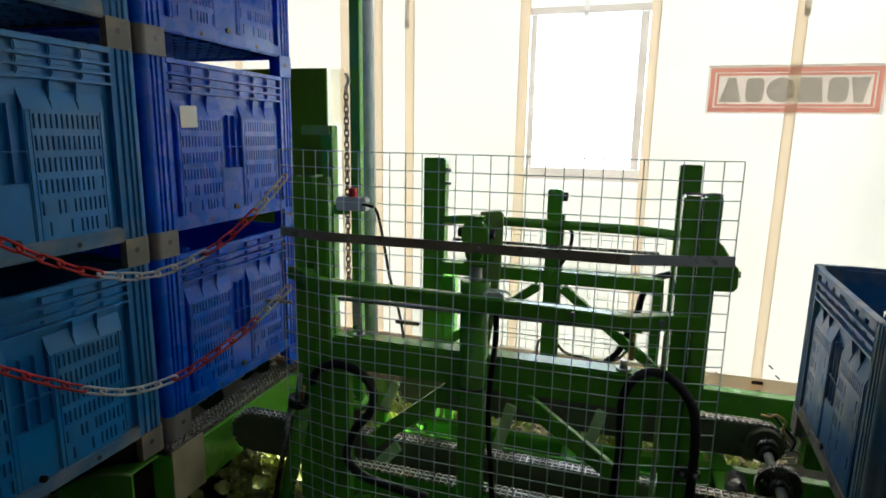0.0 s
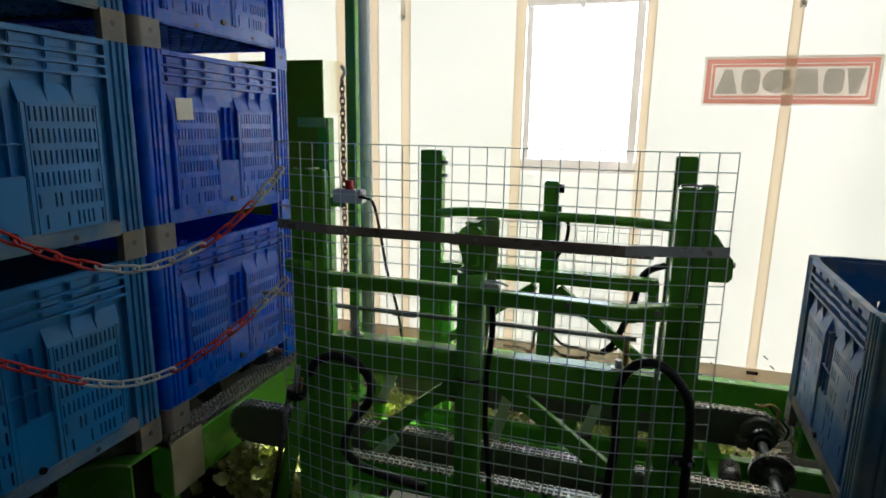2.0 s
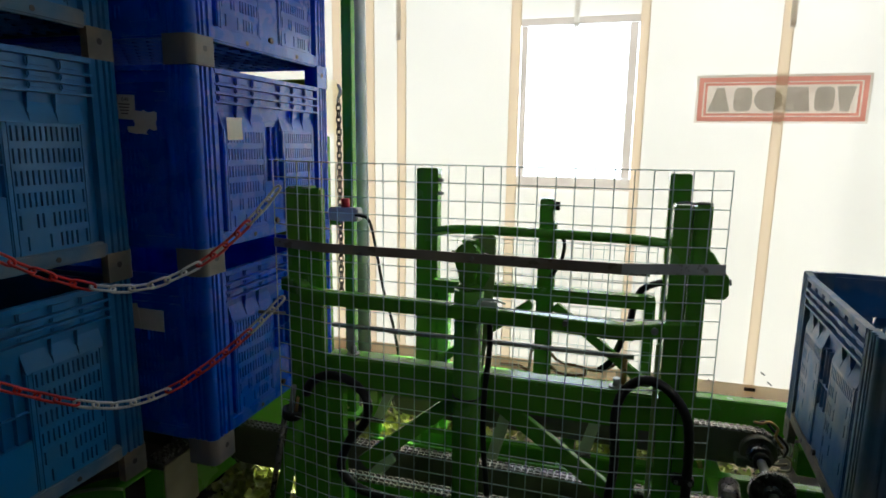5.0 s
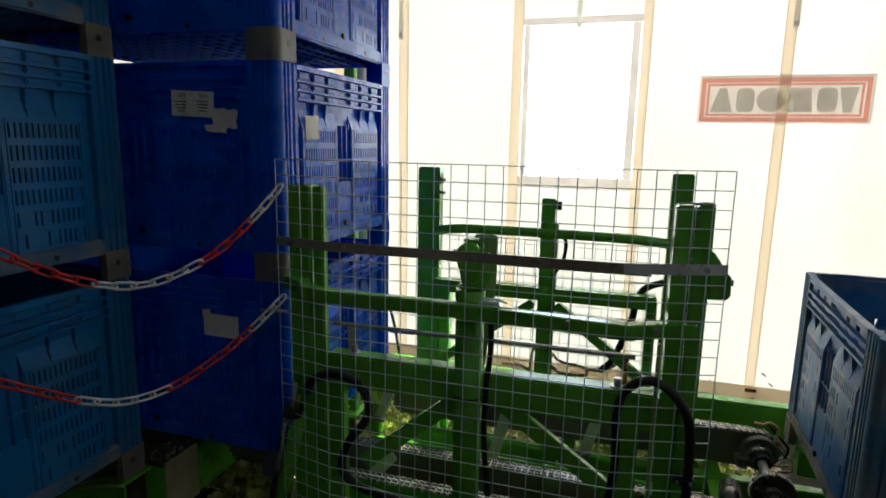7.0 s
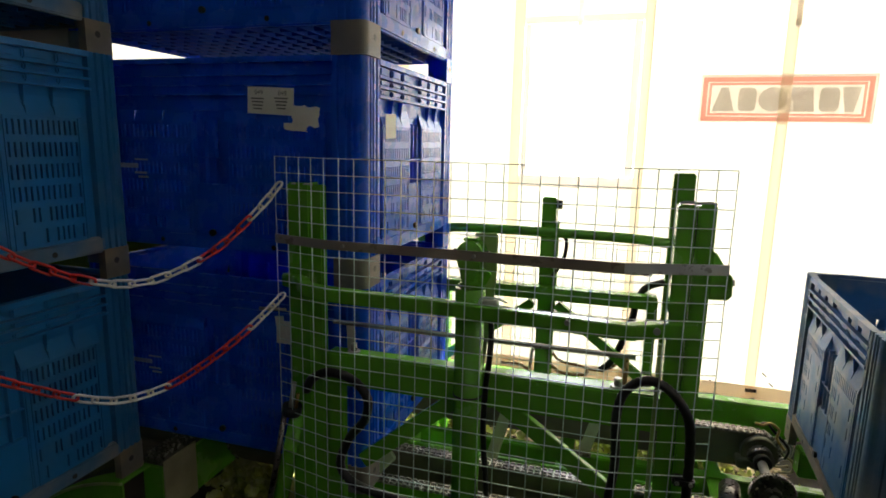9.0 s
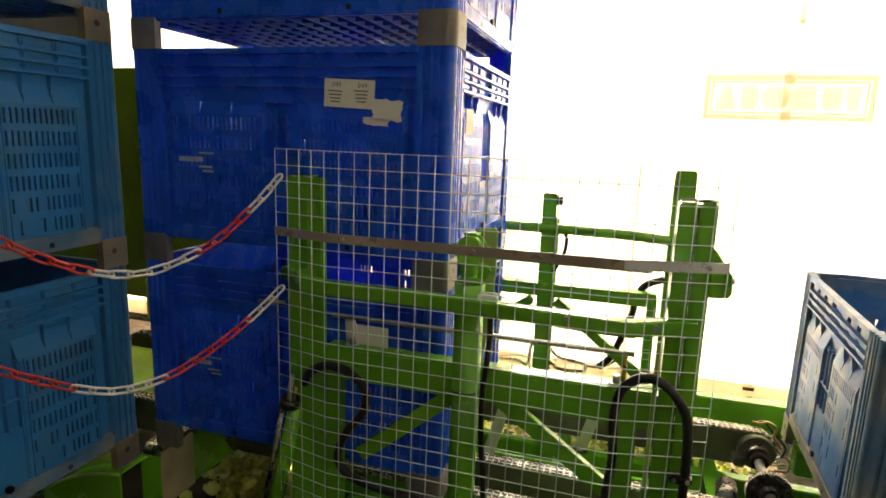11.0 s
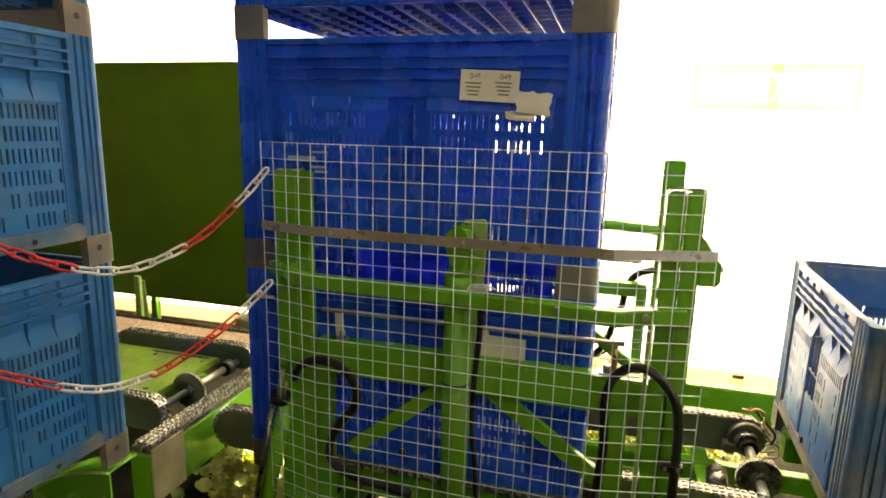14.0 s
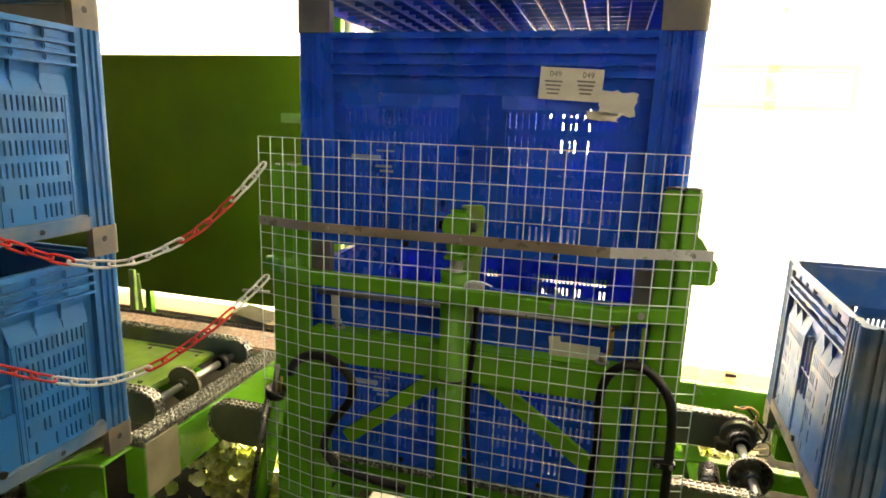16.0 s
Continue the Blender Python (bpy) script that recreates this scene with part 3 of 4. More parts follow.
def label_on(b, u, z, w, h, name="paper_label", turn=pose(0, -BL / 2, 0), tilt=0.0, material=None, y=-0.003, label="torn white paper label"):
    return part(name, one_box(-w / 2, w / 2, y - 0.001, y, -h / 2, h / 2), material or PAPER, b, label, turn @ pose(u, 0, z, 0, tilt, 0))


def print_on(b, text, size, u, z, turn=pose(0, -BL / 2, 0), tilt=0.0, y=-0.0048):
    cu = bpy.data.curves.new("print", "FONT")
    cu.body, cu.size, cu.align_x, cu.align_y = text, size, "CENTER", "CENTER"
    cu.materials.append(INK)
    ob = new("print", cu)
    ob.parent = b
    ob.matrix_basis = turn @ pose(u, y, z, 90, tilt, 0)
    return ob


LEVEL = 0.565
moving = []
first = make_bin(BLUE, FOOT_BLUE, "deep blue slotted plastic bin in a travelling stack", "bins of the travelling stack", BLUE, BLUE, rear_foot=BLUE, tall=True, rear_blind=0.5, base=BLUE_SHADED)
moving = [first] + [copy_thing(first, pose(0, 0, 0)) for k in range(2)]
old = make_bin(BLUE_OLD, FOOT, "faded blue slotted plastic bin in a standing stack", "bins of the standing stack", DUSTY, POST)
standing = [old] + [copy_thing(old, pose(0, 0, 0)) for k in range(2)]
empty_bin = make_bin(BLUE_MID, FOOT, "empty dusty blue slotted plastic bin on the conveyor", "single bins", FOOT, DUSTY, 0.55)
empty_bin.matrix_basis = pose(1.363, 2.32, 0.538, 0, 0, -3.6)

# papers and prints on the travelling stack
mid, low = moving[1], moving[0]
EAST = pose(BW / 2, 0, 0, 0, 0, 90)
label_on(mid, 0.258, 0.617, 0.175, 0.088, tilt=2.5)
for u, z, w, h, seed in ((0.39, 0.568, 0.11, 0.072, 3), (0.35, 0.532, 0.095, 0.026, 8)):
    tear = random.Random(seed)
    bm = bmesh.new()
    rim = []
    for k in range(26):
        a = 2 * math.pi * k / 26
        c, d = math.cos(a), math.sin(a)
        e = 1 / max(abs(c), abs(d)) * tear.uniform(0.8, 1.02)
        rim.append((w / 2 * c * e, h / 2 * d * e))
    f, g = [[bm.verts.new((x, y, q)) for x, q in rim] for y in (-0.0056, -0.0046)]
    bm.faces.new(f)
    bm.faces.new(g[::-1])
    for k in range(26):
        bm.faces.new((f[k], g[k], g[(k + 1) % 26], f[(k + 1) % 26]))
    bmesh.ops.recalc_face_normals(bm, faces=bm.faces[:])
    part("paper_label", bm, PAPER, mid, "torn white paper label", pose(0, -BL / 2, 0) @ pose(u, 0, z, 0, 4, 0))
for u in (0.215, 0.305):
    print_on(mid, "049", 0.022, u, 0.645 - (u - 0.2) * 0.04, tilt=2.5)
for k in range(4):
    for u in (0.21, 0.3):
        label_on(mid, u, 0.625 - 0.011 * k, 0.05 - 0.006 * k, 0.004, "print_bar", tilt=2.5, material=INK, y=-0.0048, label="unreadable grey print")
label_on(mid, -0.275, 0.545, 0.095, 0.085, turn=EAST, tilt=-2, y=0.003)
label_on(low, 0.33, 0.575, 0.15, 0.085, tilt=1)
label_on(low, 0.275, 0.585, 0.035, 0.1, tilt=-8, y=-0.0046)
for b in (mid, low):
    for u, z, w, h in ((-0.36, 0.385, 0.1, 0.017), (-0.3, 0.36, 0.055, 0.008), (-0.29, 0.345, 0.045, 0.008), (-0.295, 0.408, 0.06, 0.006)):
        label_on(b, u, z, w, h, "print_bar", material=PALE_INK, y=0.0015, label="pale moulded print")

# ---- the destacker: a front and a back lifting frame ----
def lift_frame(front):
    """One lifting frame with two posts, a round rail, a beam, braces and a jack column."""
    s = -1 if front else 1
    y = 1.69 if front else 2.95
    f = thing("lifting_frame", "green painted steel lifting frame of a bin destacker", "machine frame", group="frames of the destacker")
    d = 0.075

    def p(name, bm, material=GREEN, label=""):
        return part(name, bm, material, f, label)
    y0, y1 = (y, y + d) if front else (y, y + d)
    if front:
        posts = ((-1.05, -0.968, 1.68), (0.2, 0.247, 1.672))
    else:
        posts = ((-1.033, -0.914, 1.697), (0.231, 0.328, 1.699))
    for x0, x1, z in posts:
        post = p("post", one_box(x0, x1, y0, y1, 0.02, z, 0.006))
        part("foot_plate", one_box(x0 - 0.04, x1 + 0.04, y0 - 0.03, y1 + 0.03, 0.0, 0.018, 0.003), GREEN, post)
    if front:
        p("channel", one_box(-0.966, -0.927, y0 + 0.008, y1 - 0.03, 0.02, 1.676, 0.005))
        p("channel", one_box(0.15, 0.198, y0 + 0.012, y1 + 0.01, 0.02, 1.668, 0.005))
        for x0 in (-1.05, 0.155):
            for k in range(2):
                q = x0 + 0.003 + 0.045 * k
                p("wire_loop", one_tube(curved(((q, y + 0.02, 1.67), (q, y + 0.02, 1.672), (q + 0.02, y + 0.005, 1.676), (q + 0.04, y + 0.02, 1.672), (q + 0.04, y + 0.02, 1.67)), 5), 0.004, 6), STEEL)
        bm = bmesh.new()
        prof = [(0.2475, 1.545), (0.258, 1.54), (0.276, 1.512), (0.293, 1.485), (0.303, 1.478), (0.306, 1.425), (0.296, 1.412), (0.2475, 1.41)]
        va, vb = [[bm.verts.new((q, v, w)) for q, w in prof] for v in (y + 0.012, y + 0.09)]
        bm.faces.new(va)
        bm.faces.new(vb[::-1])
        for i in range(len(prof)):
            bm.faces.new((va[i], vb[i], vb[(i + 1) % len(prof)], va[(i + 1) % len(prof)]))
        bmesh.ops.recalc_face_normals(bm, faces=bm.faces[:])
        lug = p("lug", soft(bm, 0.003, 1))
        part("bolt", one_tube(((0.303, y + 0.05, 1.455), (0.315, y + 0.05, 1.455)), 0.009, 8), STEEL, lug)
        rail = ((-1.06, 1.70, 1.352), (-0.985, 1.662, 1.352), (-0.9, 1.642, 1.333), (-0.45, 1.636, 1.33), (0.0, 1.636, 1.318), (0.06, 1.644, 1.318), (0.13, 1.668, 1.322), (0.22, 1.69, 1.326))
        r = p("rail", square_tube(curved(rail, 6), 0.044, 0.006))
        part("bolt", one_tube(((-0.12, 1.6, 1.332), (-0.12, 1.615, 1.332)), 0.008, 8), STEEL, r)
        part("bolt", one_tube(((0.118, 1.625, 1.328), (0.118, 1.645, 1.328)), 0.007, 8), STEEL, r)
        part("bolt", one_tube(((0.118, 1.622, 1.328), (0.118, 1.626, 1.328)), 0.01, 12), STEEL, r)
        p("cross_tube", one_box(-0.918, 0.108, y0 + 0.01, y1 - 0.01, 0.42, 0.5, 0.006))
        col = p("jack_column", one_tube(((-0.421, 1.695, 0.3), (-0.421, 1.695, 1.3)), 0.045, 28))
        part("column_cap", one_tube(((-0.421, 1.695, 1.29), (-0.421, 1.695, 1.384)), 0.047, 24), GREEN, col)
        part("cable_tie", one_tube(((-0.421, 1.695, 1.035), (-0.421, 1.695, 1.041)), 0.0468, 28), BLACK, col)
        part("fitting", one_box(-0.372, -0.325, 1.638, 1.662, 1.345, 1.363, 0.003), GREY_BOX, col, "grey plastic fitting")
        # inner uprights that carry the hoses
        p("inner_upright", one_box(-0.915, -0.862, 1.7, 1.745, 0.3, 1.03, 0.005))
        p("inner_upright", one_box(0.045, 0.1, 1.7, 1.745, 0.3, 1.03, 0.005))
        for x, yy, z0, w in ((0.128, 1.66, 0.72, 0.012),):
            p("slotted_flat", one_box(x, x + w, yy, yy + 0.02, z0, 1.28, 0.002), GREEN_PALE)
    else:
        rail = ((-0.914, 2.9, 1.372), (-0.75, 2.875, 1.392), (-0.35, 2.87, 1.395), (0.05, 2.875, 1.39), (0.231, 2.93, 1.37))
        p("rail", one_tube(curved(rail, 6), 0.024, 12))
        col = p("jack_column", one_box(-0.372, -0.303, 2.93, 3.005, 0.3, 1.562, 0.006))
        part("knob", one_tube(((-0.302, 2.95, 1.525), (-0.275, 2.95, 1.525)), 0.022, 12), BLACK, col)
        p("side_tube", one_box(0.166, 0.216, y0 + 0.078, y1 + 0.05, 0.5, 1.058, 0.005))
        p("side_tube", one_box(-0.912, -0.85, y0 + 0.01, y1, 0.501, 1.06, 0.005))
        part("channel", one_box(-0.302, -0.284, 2.94, 2.99, 0.5, 1.44, 0.003), GREEN, col)
        for z in (1.635, 1.565):
            p("bolt", one_tube(((-0.913, 2.96, z), (-0.885, 2.96, z)), 0.009, 8), STEEL)
        p("lower_beam", one_box(-0.914, 0.231, y0 + 0.01, y1 - 0.005, 0.42, 0.5, 0.005))
    return f


front_frame = lift_frame(True)
back_frame = lift_frame(False)

# the carriages that the jacks lift: beam, braces and bolts
front_carriage = thing("lift_carriage", "green beam with slanting braces on the front jack", "lifting beam", group="carriages of the destacker")
beam = part("beam", one_box(-0.918, 0.148, 1.695, 1.765, 1.0, 1.113, 0.006), GREEN, front_carriage)
for x in (-0.83, 0.03):
    part("bolt", one_tube(((x, 1.73, 1.113), (x, 1.73, 1.142)), 0.011, 8), STEEL, beam)
    part("washer", one_tube(((x, 1.73, 1.1135), (x, 1.73, 1.118)), 0.022, 12), STEEL, beam)
for xa, za, xb, zb in ((-0.44, 1.02, -0.8, 0.715), (-0.34, 1.02, 0.06, 0.74)):
    part("brace", one_bar((xa, 1.738, za), (xb, 1.738, zb), 0.052, 0.028, 0.003, (0, 1, 0)), GREEN, front_carriage)
back_carriage = thing("lift_carriage", "green beam with slanting braces on the back jack", "lifting beam", group="carriages of the destacker")
part("beam", one_box(-0.914, 0.2, 2.85, 2.925, 1.055, 1.118, 0.006), GREEN, back_carriage)
part("brace", one_bar((-0.39, 2.89, 1.03), (-0.86, 2.89, 0.68), 0.045, 0.045, 0.004, (0, 1, 0)), GREEN, back_carriage)
part("brace", one_bar((-0.27, 2.89, 1.03), (0.2, 2.89, 0.66), 0.045, 0.045, 0.004, (0, 1, 0)), GREEN, back_carriage)
part("stop_bar", one_box(-1.168, -1.03, 2.885, 2.905, 0.785, 0.805, 0.003), DARK_STEEL, back_frame)
back_catch = thing("catch_rod", "thin dark catch rod before the back frame", "rod")
part("rod", one_tube(((-0.83, 2.84, 1.23), (0.165, 2.84, 1.23)), 0.008, 10), CHAIN, back_catch)

# the knuckle on the jack's rod, and the catch rod, both lifted at the start and the end
knuckle = thing("jack_head", "green forked jack head on a bright piston rod", "jack head")
part("piston_rod", one_tube(((-0.421, 1.695, 1.2), (-0.421, 1.695, 1.42)), 0.02, 16), STEEL, knuckle, "bright steel rod")
for y0, y1 in ((1.655, 1.688), (1.702, 1.732)):
    bm = bmesh.new()
    prof = [(-0.445, 1.412), (-0.397, 1.412), (-0.395, 1.44), (-0.384, 1.468)] + [(-0.421 + 0.041 * math.cos(a), 1.49 + 0.043 * math.sin(a)) for a in np.linspace(0, math.pi, 15)] + [(-0.458, 1.468), (-0.447, 1.44)]
    a, b = [[bm.verts.new((px, y, pz)) for px, pz in prof] for y in (y0, y1)]
    bm.faces.new(a)
    bm.faces.new(b[::-1])
    for i in range(len(a)):
        bm.faces.new((a[i], b[i], b[(i + 1) % len(a)], a[(i + 1) % len(a)]))
    bmesh.ops.recalc_face_normals(bm, faces=bm.faces[:])
    part("cheek", soft(bm, 0.004, 2), GREEN, knuckle)
bm = bmesh.new()
prof = [(-0.425, 1.545), (-0.36, 1.55), (-0.352, 1.54), (-0.352, 1.43), (-0.36, 1.3), (-0.382, 1.12), (-0.396, 1.05), (-0.425, 1.05)]
a, b = [[bm.verts.new((px, y, pz)) for px, pz in prof] for y in (1.742, 1.752)]
bm.faces.new(a)
bm.faces.new(b[::-1])
for i in range(len(a)):
    bm.faces.new((a[i], b[i], b[(i + 1) % len(a)], a[(i + 1) % len(a)]))
bmesh.ops.recalc_face_normals(bm, faces=bm.faces[:])
# Paler green puts the light on this plate into its colour.
part("back_plate", soft(bm, 0.003, 1), GREEN_PALE, knuckle)
part("hook", one_bar((-0.395, 1.7, 1.4), (-0.375, 1.7, 1.44), 0.02, 0.04, 0.004), GREEN, knuckle)
part("pin", one_tube(((-0.478, 1.695, 1.487), (-0.366, 1.695, 1.487)), 0.015, 14), BLACK, knuckle)
part("top_clip", one_box(-0.442, -0.4, 1.67, 1.72, 1.531, 1.54, 0.002), GREEN, knuckle)
part("neck", one_tube(((-0.424, 1.695, 1.39), (-0.424, 1.695, 1.416)), 0.026, 16), GREEN, knuckle)
part("base_block", one_box(-0.455, -0.387, 1.662, 1.728, 1.388, 1.402, 0.004), GREEN, knuckle)

catch = thing("catch_rod", "thin bright catch rod behind the front frame", "rod")
part("rod", one_tube(((-0.915, 1.748, 1.205), (0.075, 1.748, 1.205)), 0.008, 10), STEEL, catch)
part("end_plate", one_bar((-0.852, 1.748, 1.212), (-0.846, 1.745, 1.116), 0.03, 0.005, 0.0015, (0, 1, 0)), GREY_BOX, catch, "pale flat end plate")
part("end_sleeve", one_tube(((0.05, 1.748, 1.205), (0.05, 1.748, 1.114)), 0.008, 8), BRASS, catch)


# ---- wire guards ----
def wire_guard(front):
    g = thing("wire_guard", "welded zinc wire mesh guard bolted to the green frame", "wire mesh", group="guards of the destacker")
    if front:
        plan = ((-1.062, 1.645), (-0.862, 1.6), (0.02, 1.6), (0.282, 1.664))
        z0, z1, r = 0.57, 1.764, 0.0015
    else:
        plan = ((-0.85, 2.945), (0.2, 2.945))
        z0, z1, r = 0.62, 1.37, 0.0015
    pts = [Vector((*q, 0)) for q in plan]

    def at(s):
        for a, b in zip(pts, pts[1:]):
            d = (b - a).length
            if s <= d + 1e-6:
                return a + (b - a) * (s / d)
            s -= d
        return pts[-1]
    total = sum((b - a).length for a, b in zip(pts, pts[1:]))
    count = round(total / 0.0505)
    upright = mesh_of("upright_wire", tube(bmesh.new(), ((0, 0, z0), (0, 0, z1)), r, 5), ZINC)
    for k in range(count + 1):
        q = at(total * k / count)
        part("wire", upright, ZINC, g, at=pose(q.x, q.y - 0.0017, 0))
    rows = round((z1 - z0) / 0.0505)
    flat = mesh_of("level_wire", tube(bmesh.new(), [(p.x, p.y + 0.0017, 0) for p in pts], r, 5), ZINC)
    for k in range(rows + 1):
        part("wire", flat, ZINC, g, at=pose(0, 0, z1 - 0.0505 * k))
    return g, plan


guard, plan = wire_guard(True)
wire_guard(False)
strip = thing("flat_bar", "bent grey steel flat bar holding the wire mesh", "flat bar")
for k, ((xa, ya), (xb, yb)) in enumerate(zip(plan, plan[1:])):
    d = Vector((xb - xa, yb - ya, 0)).normalized()
    n = Vector((d.y, -d.x, 0)) * 0.006
    a, b = Vector((xa, ya, 1.502)) + n, Vector((xb, yb, 1.505 if k == 2 else 1.502)) + n
    part("bar", one_bar(a - d * 0.001, b + d * 0.001, 0.004, 0.029, 0.0006), BAR_PALE if k == 2 else BAR_STEEL, strip, "grey end coloured pale for its reflection" if k == 2 else "")
for x, yy in ((-0.8, 1.59), (-0.39, 1.59), (0.235, 1.648)):
    part("screw", one_tube(((x, yy - 0.006, 1.502), (x, yy + 0.006, 1.502)), 0.006, 8), STEEL, strip)

# ---- hoses and cables ----
def hose(name, points, r, label, ribs=False, material=BLACK):
    line = curved(points, 10)
    rr = [r * (1.0 + (0.12 if ribs and i % 2 else 0.0)) for i in range(len(line))]
    return solid(name, tube(bmesh.new(), line, rr, 10), material, label, "hose", "hoses of the destacker")


hose("hose", ((0.01, 1.66, 0.5), (0.027, 1.65, 0.79), (0.037, 1.64, 0.92), (0.031, 1.64, 1.06), (0.05, 1.638, 1.14), (0.1, 1.638, 1.18), (0.158, 1.64, 1.165), (0.209, 1.642, 1.108), (0.231, 1.645, 1.03), (0.236, 1.648, 0.85), (0.232, 1.65, 0.5)), 0.0128, "black corrugated hose looping over the green frame", True)
hose("hose", ((-0.975, 1.66, 0.98), (-0.946, 1.645, 1.03), (-0.881, 1.64, 1.066), (-0.799, 1.64, 1.055), (-0.743, 1.64, 1.0), (-0.752, 1.645, 0.919), (-0.812, 1.65, 0.837), (-0.845, 1.65, 0.736), (-0.793, 1.655, 0.672), (-0.679, 1.665, 0.643), (-0.56, 1.68, 0.62)), 0.0145, "black corrugated hose hanging in a loop", True)
hose("hose", ((-0.345, 1.645, 1.35), (-0.341, 1.64, 1.22), (-0.353, 1.64, 1.07), (-0.353, 1.64, 0.92), (-0.338, 1.64, 0.75), (-0.33, 1.65, 0.5)), 0.009, "thin black hose beside the jack column")
hose("hose", ((-0.38, 1.63, 1.345), (-0.37, 1.625, 1.372), (-0.33, 1.63, 1.375), (-0.3, 1.65, 1.36)), 0.003, "pale short hose at the column", False, ZINC)
hose("hose", ((0.232, 2.95, 1.177), (0.171, 2.95, 1.153), (0.131, 2.95, 1.117), (0.107, 2.95, 1.038), (0.096, 2.95, 0.975), (0.052, 2.95, 0.837), (0.013, 2.95, 0.745), (-0.037, 2.95, 0.691)), 0.016, "black hose slanting behind the back frame", True)
hose("hose", ((-0.29, 2.9, 1.39), (-0.24, 2.88, 1.36), (-0.25, 2.88, 1.26), (-0.3, 2.9, 1.17)), 0.009, "black hose at the back column")
hose("hose", ((-0.56, 3.0, 0.645), (-0.456, 3.0, 0.645), (-0.414, 3.0, 0.629), (-0.399, 3.0, 0.665), (-0.393, 3.0, 0.733), (-0.369, 3.0, 0.748), (-0.328, 3.0, 0.706), (-0.295, 3.0, 0.668), (-0.23, 3.0, 0.63), (-0.113, 3.0, 0.638), (-0.107, 3.0, 0.677)), 0.008, "thin brown hose behind the beam", False, RUST)
hose("hose", ((-0.3, 3.02, 0.74), (-0.25, 3.02, 0.69), (-0.16, 3.02, 0.675), (-0.06, 3.02, 0.66), (0.02, 3.02, 0.69), (0.06, 3.02, 0.74)), 0.008, "thin brown hose behind the beam", False, RUST)
clip = thing("hose_clip", "black plastic clip on the hose", "clip")
part("block", one_box(0.195, 0.255, 1.632, 1.668, 0.88, 0.905, 0.005), BLACK, clip)
for x in (0.207, 0.243):
    part("screw", one_tube(((x, 1.627, 0.893), (x, 1.633, 0.893)), 0.006, 8), STEEL, clip)

# hydraulic strut left of the front frame
strut = thing("strut", "green strut with a bright rod beside the frame", "strut")
part("tube", one_tube(((-1.15, 1.67, 0.3), (-1.015, 1.67, 0.89)), 0.027, 14), GREEN, strut)
part("rod", one_tube(((-1.03, 1.645, 0.9), (-1.012, 1.645, 1.01)), 0.009, 12), STEEL, strut)
part("rod", one_tube(((-1.012, 1.648, 0.9), (-1.0, 1.648, 0.97)), 0.006, 10), BRASS, strut)
part("collar", one_tube(((-1.032, 1.655, 0.89), (-1.027, 1.655, 0.92)), 0.034, 14), BLACK, strut)
part("pipe", one_tube(((-1.16, 1.64, 0.35), (-1.05, 1.64, 0.89)), 0.01, 8), DARK_STEEL, strut)
part("pin_rod", one_tube(((-1.15, 1.665, 1.25), (-1.05, 1.665, 1.255)), 0.006, 8), STEEL, strut)

# ---- chain barrier ----
def barrier(points, count, flips, name):
    c = thing("chain_barrier", "red and white plastic chain hung across the passage", "plastic chain", group="chain barriers")
    line = curved(points, 40)
    lens = [0.0]
    for a, b in zip(line, line[1:]):
        lens.append(lens[-1] + (b - a).length)
    L = lens[-1]

    def at(s):
        for i in range(1, len(line)):
            if lens[i] >= s:
                return line[i - 1].lerp(line[i], (s - lens[i - 1]) / max(1e-9, lens[i] - lens[i - 1]))
        return line[-1]
    pitch = 0.048
    hl, hw = 0.031, 0.012
    loop = [(-hl + hw + hw * math.cos(a), hw * math.sin(a), 0) for a in np.linspace(math.pi / 2, 3 * math.pi / 2, 6)] + [(hl - hw + hw * math.cos(a), hw * math.sin(a), 0) for a in np.linspace(-math.pi / 2, math.pi / 2, 6)]
    meshes = {}
    for m, nm in ((RED, "red"), (WHITE, "white")):
        meshes[nm] = mesh_of(nm + "_link", tube(bmesh.new(), loop + [loop[0], loop[1]], 0.004, 6, False), m)
    n = int(L / pitch)
    for k in range(n):
        s0, s1 = k * pitch, (k + 1) * pitch
        a, b = at(s0), at(min(L, s1))
        d = (b - a).normalized()
        q = d.to_track_quat("X", "Z").to_matrix().to_4x4()
        u = (k + 0.5) / n
        red = sum(1 for f in flips if u > f) % 2 == 1
        part("link", meshes["red" if red else "white"], None, c, at=Matrix.Translation((a + b) / 2) @ q @ pose(0, 0, 0, 65 if k % 2 else -20))
    return c


def towards(x, z):
    """A point of the hung chain, on the straight line in plan from the frame's post towards the passage."""
    k = x / 1.62
    s = (k * 1.62 + 1.035) / (0.75 * k - 0.595)
    y = 1.62 - 0.75 * s
    return (k * y, y, 1.82 + (z - 1.82) * y / 1.62)


barrier([towards(*q) for q in ((-1.03, 1.68), (-1.105, 1.6), (-1.25, 1.473), (-1.39, 1.388), (-1.58, 1.312), (-1.80, 1.291), (-2.05, 1.32), (-2.3, 1.38), (-2.7, 1.5))], 0, (0.12, 0.33, 0.6), "a")
barrier([towards(*q) for q in ((-1.03, 1.32), (-1.11, 1.24), (-1.215, 1.145), (-1.35, 1.04), (-1.51, 0.935), (-1.73, 0.845), (-1.95, 0.82), (-2.2, 0.825), (-2.4, 0.838), (-2.7, 0.87))], 0, (0.16, 0.44, 0.7), "b")


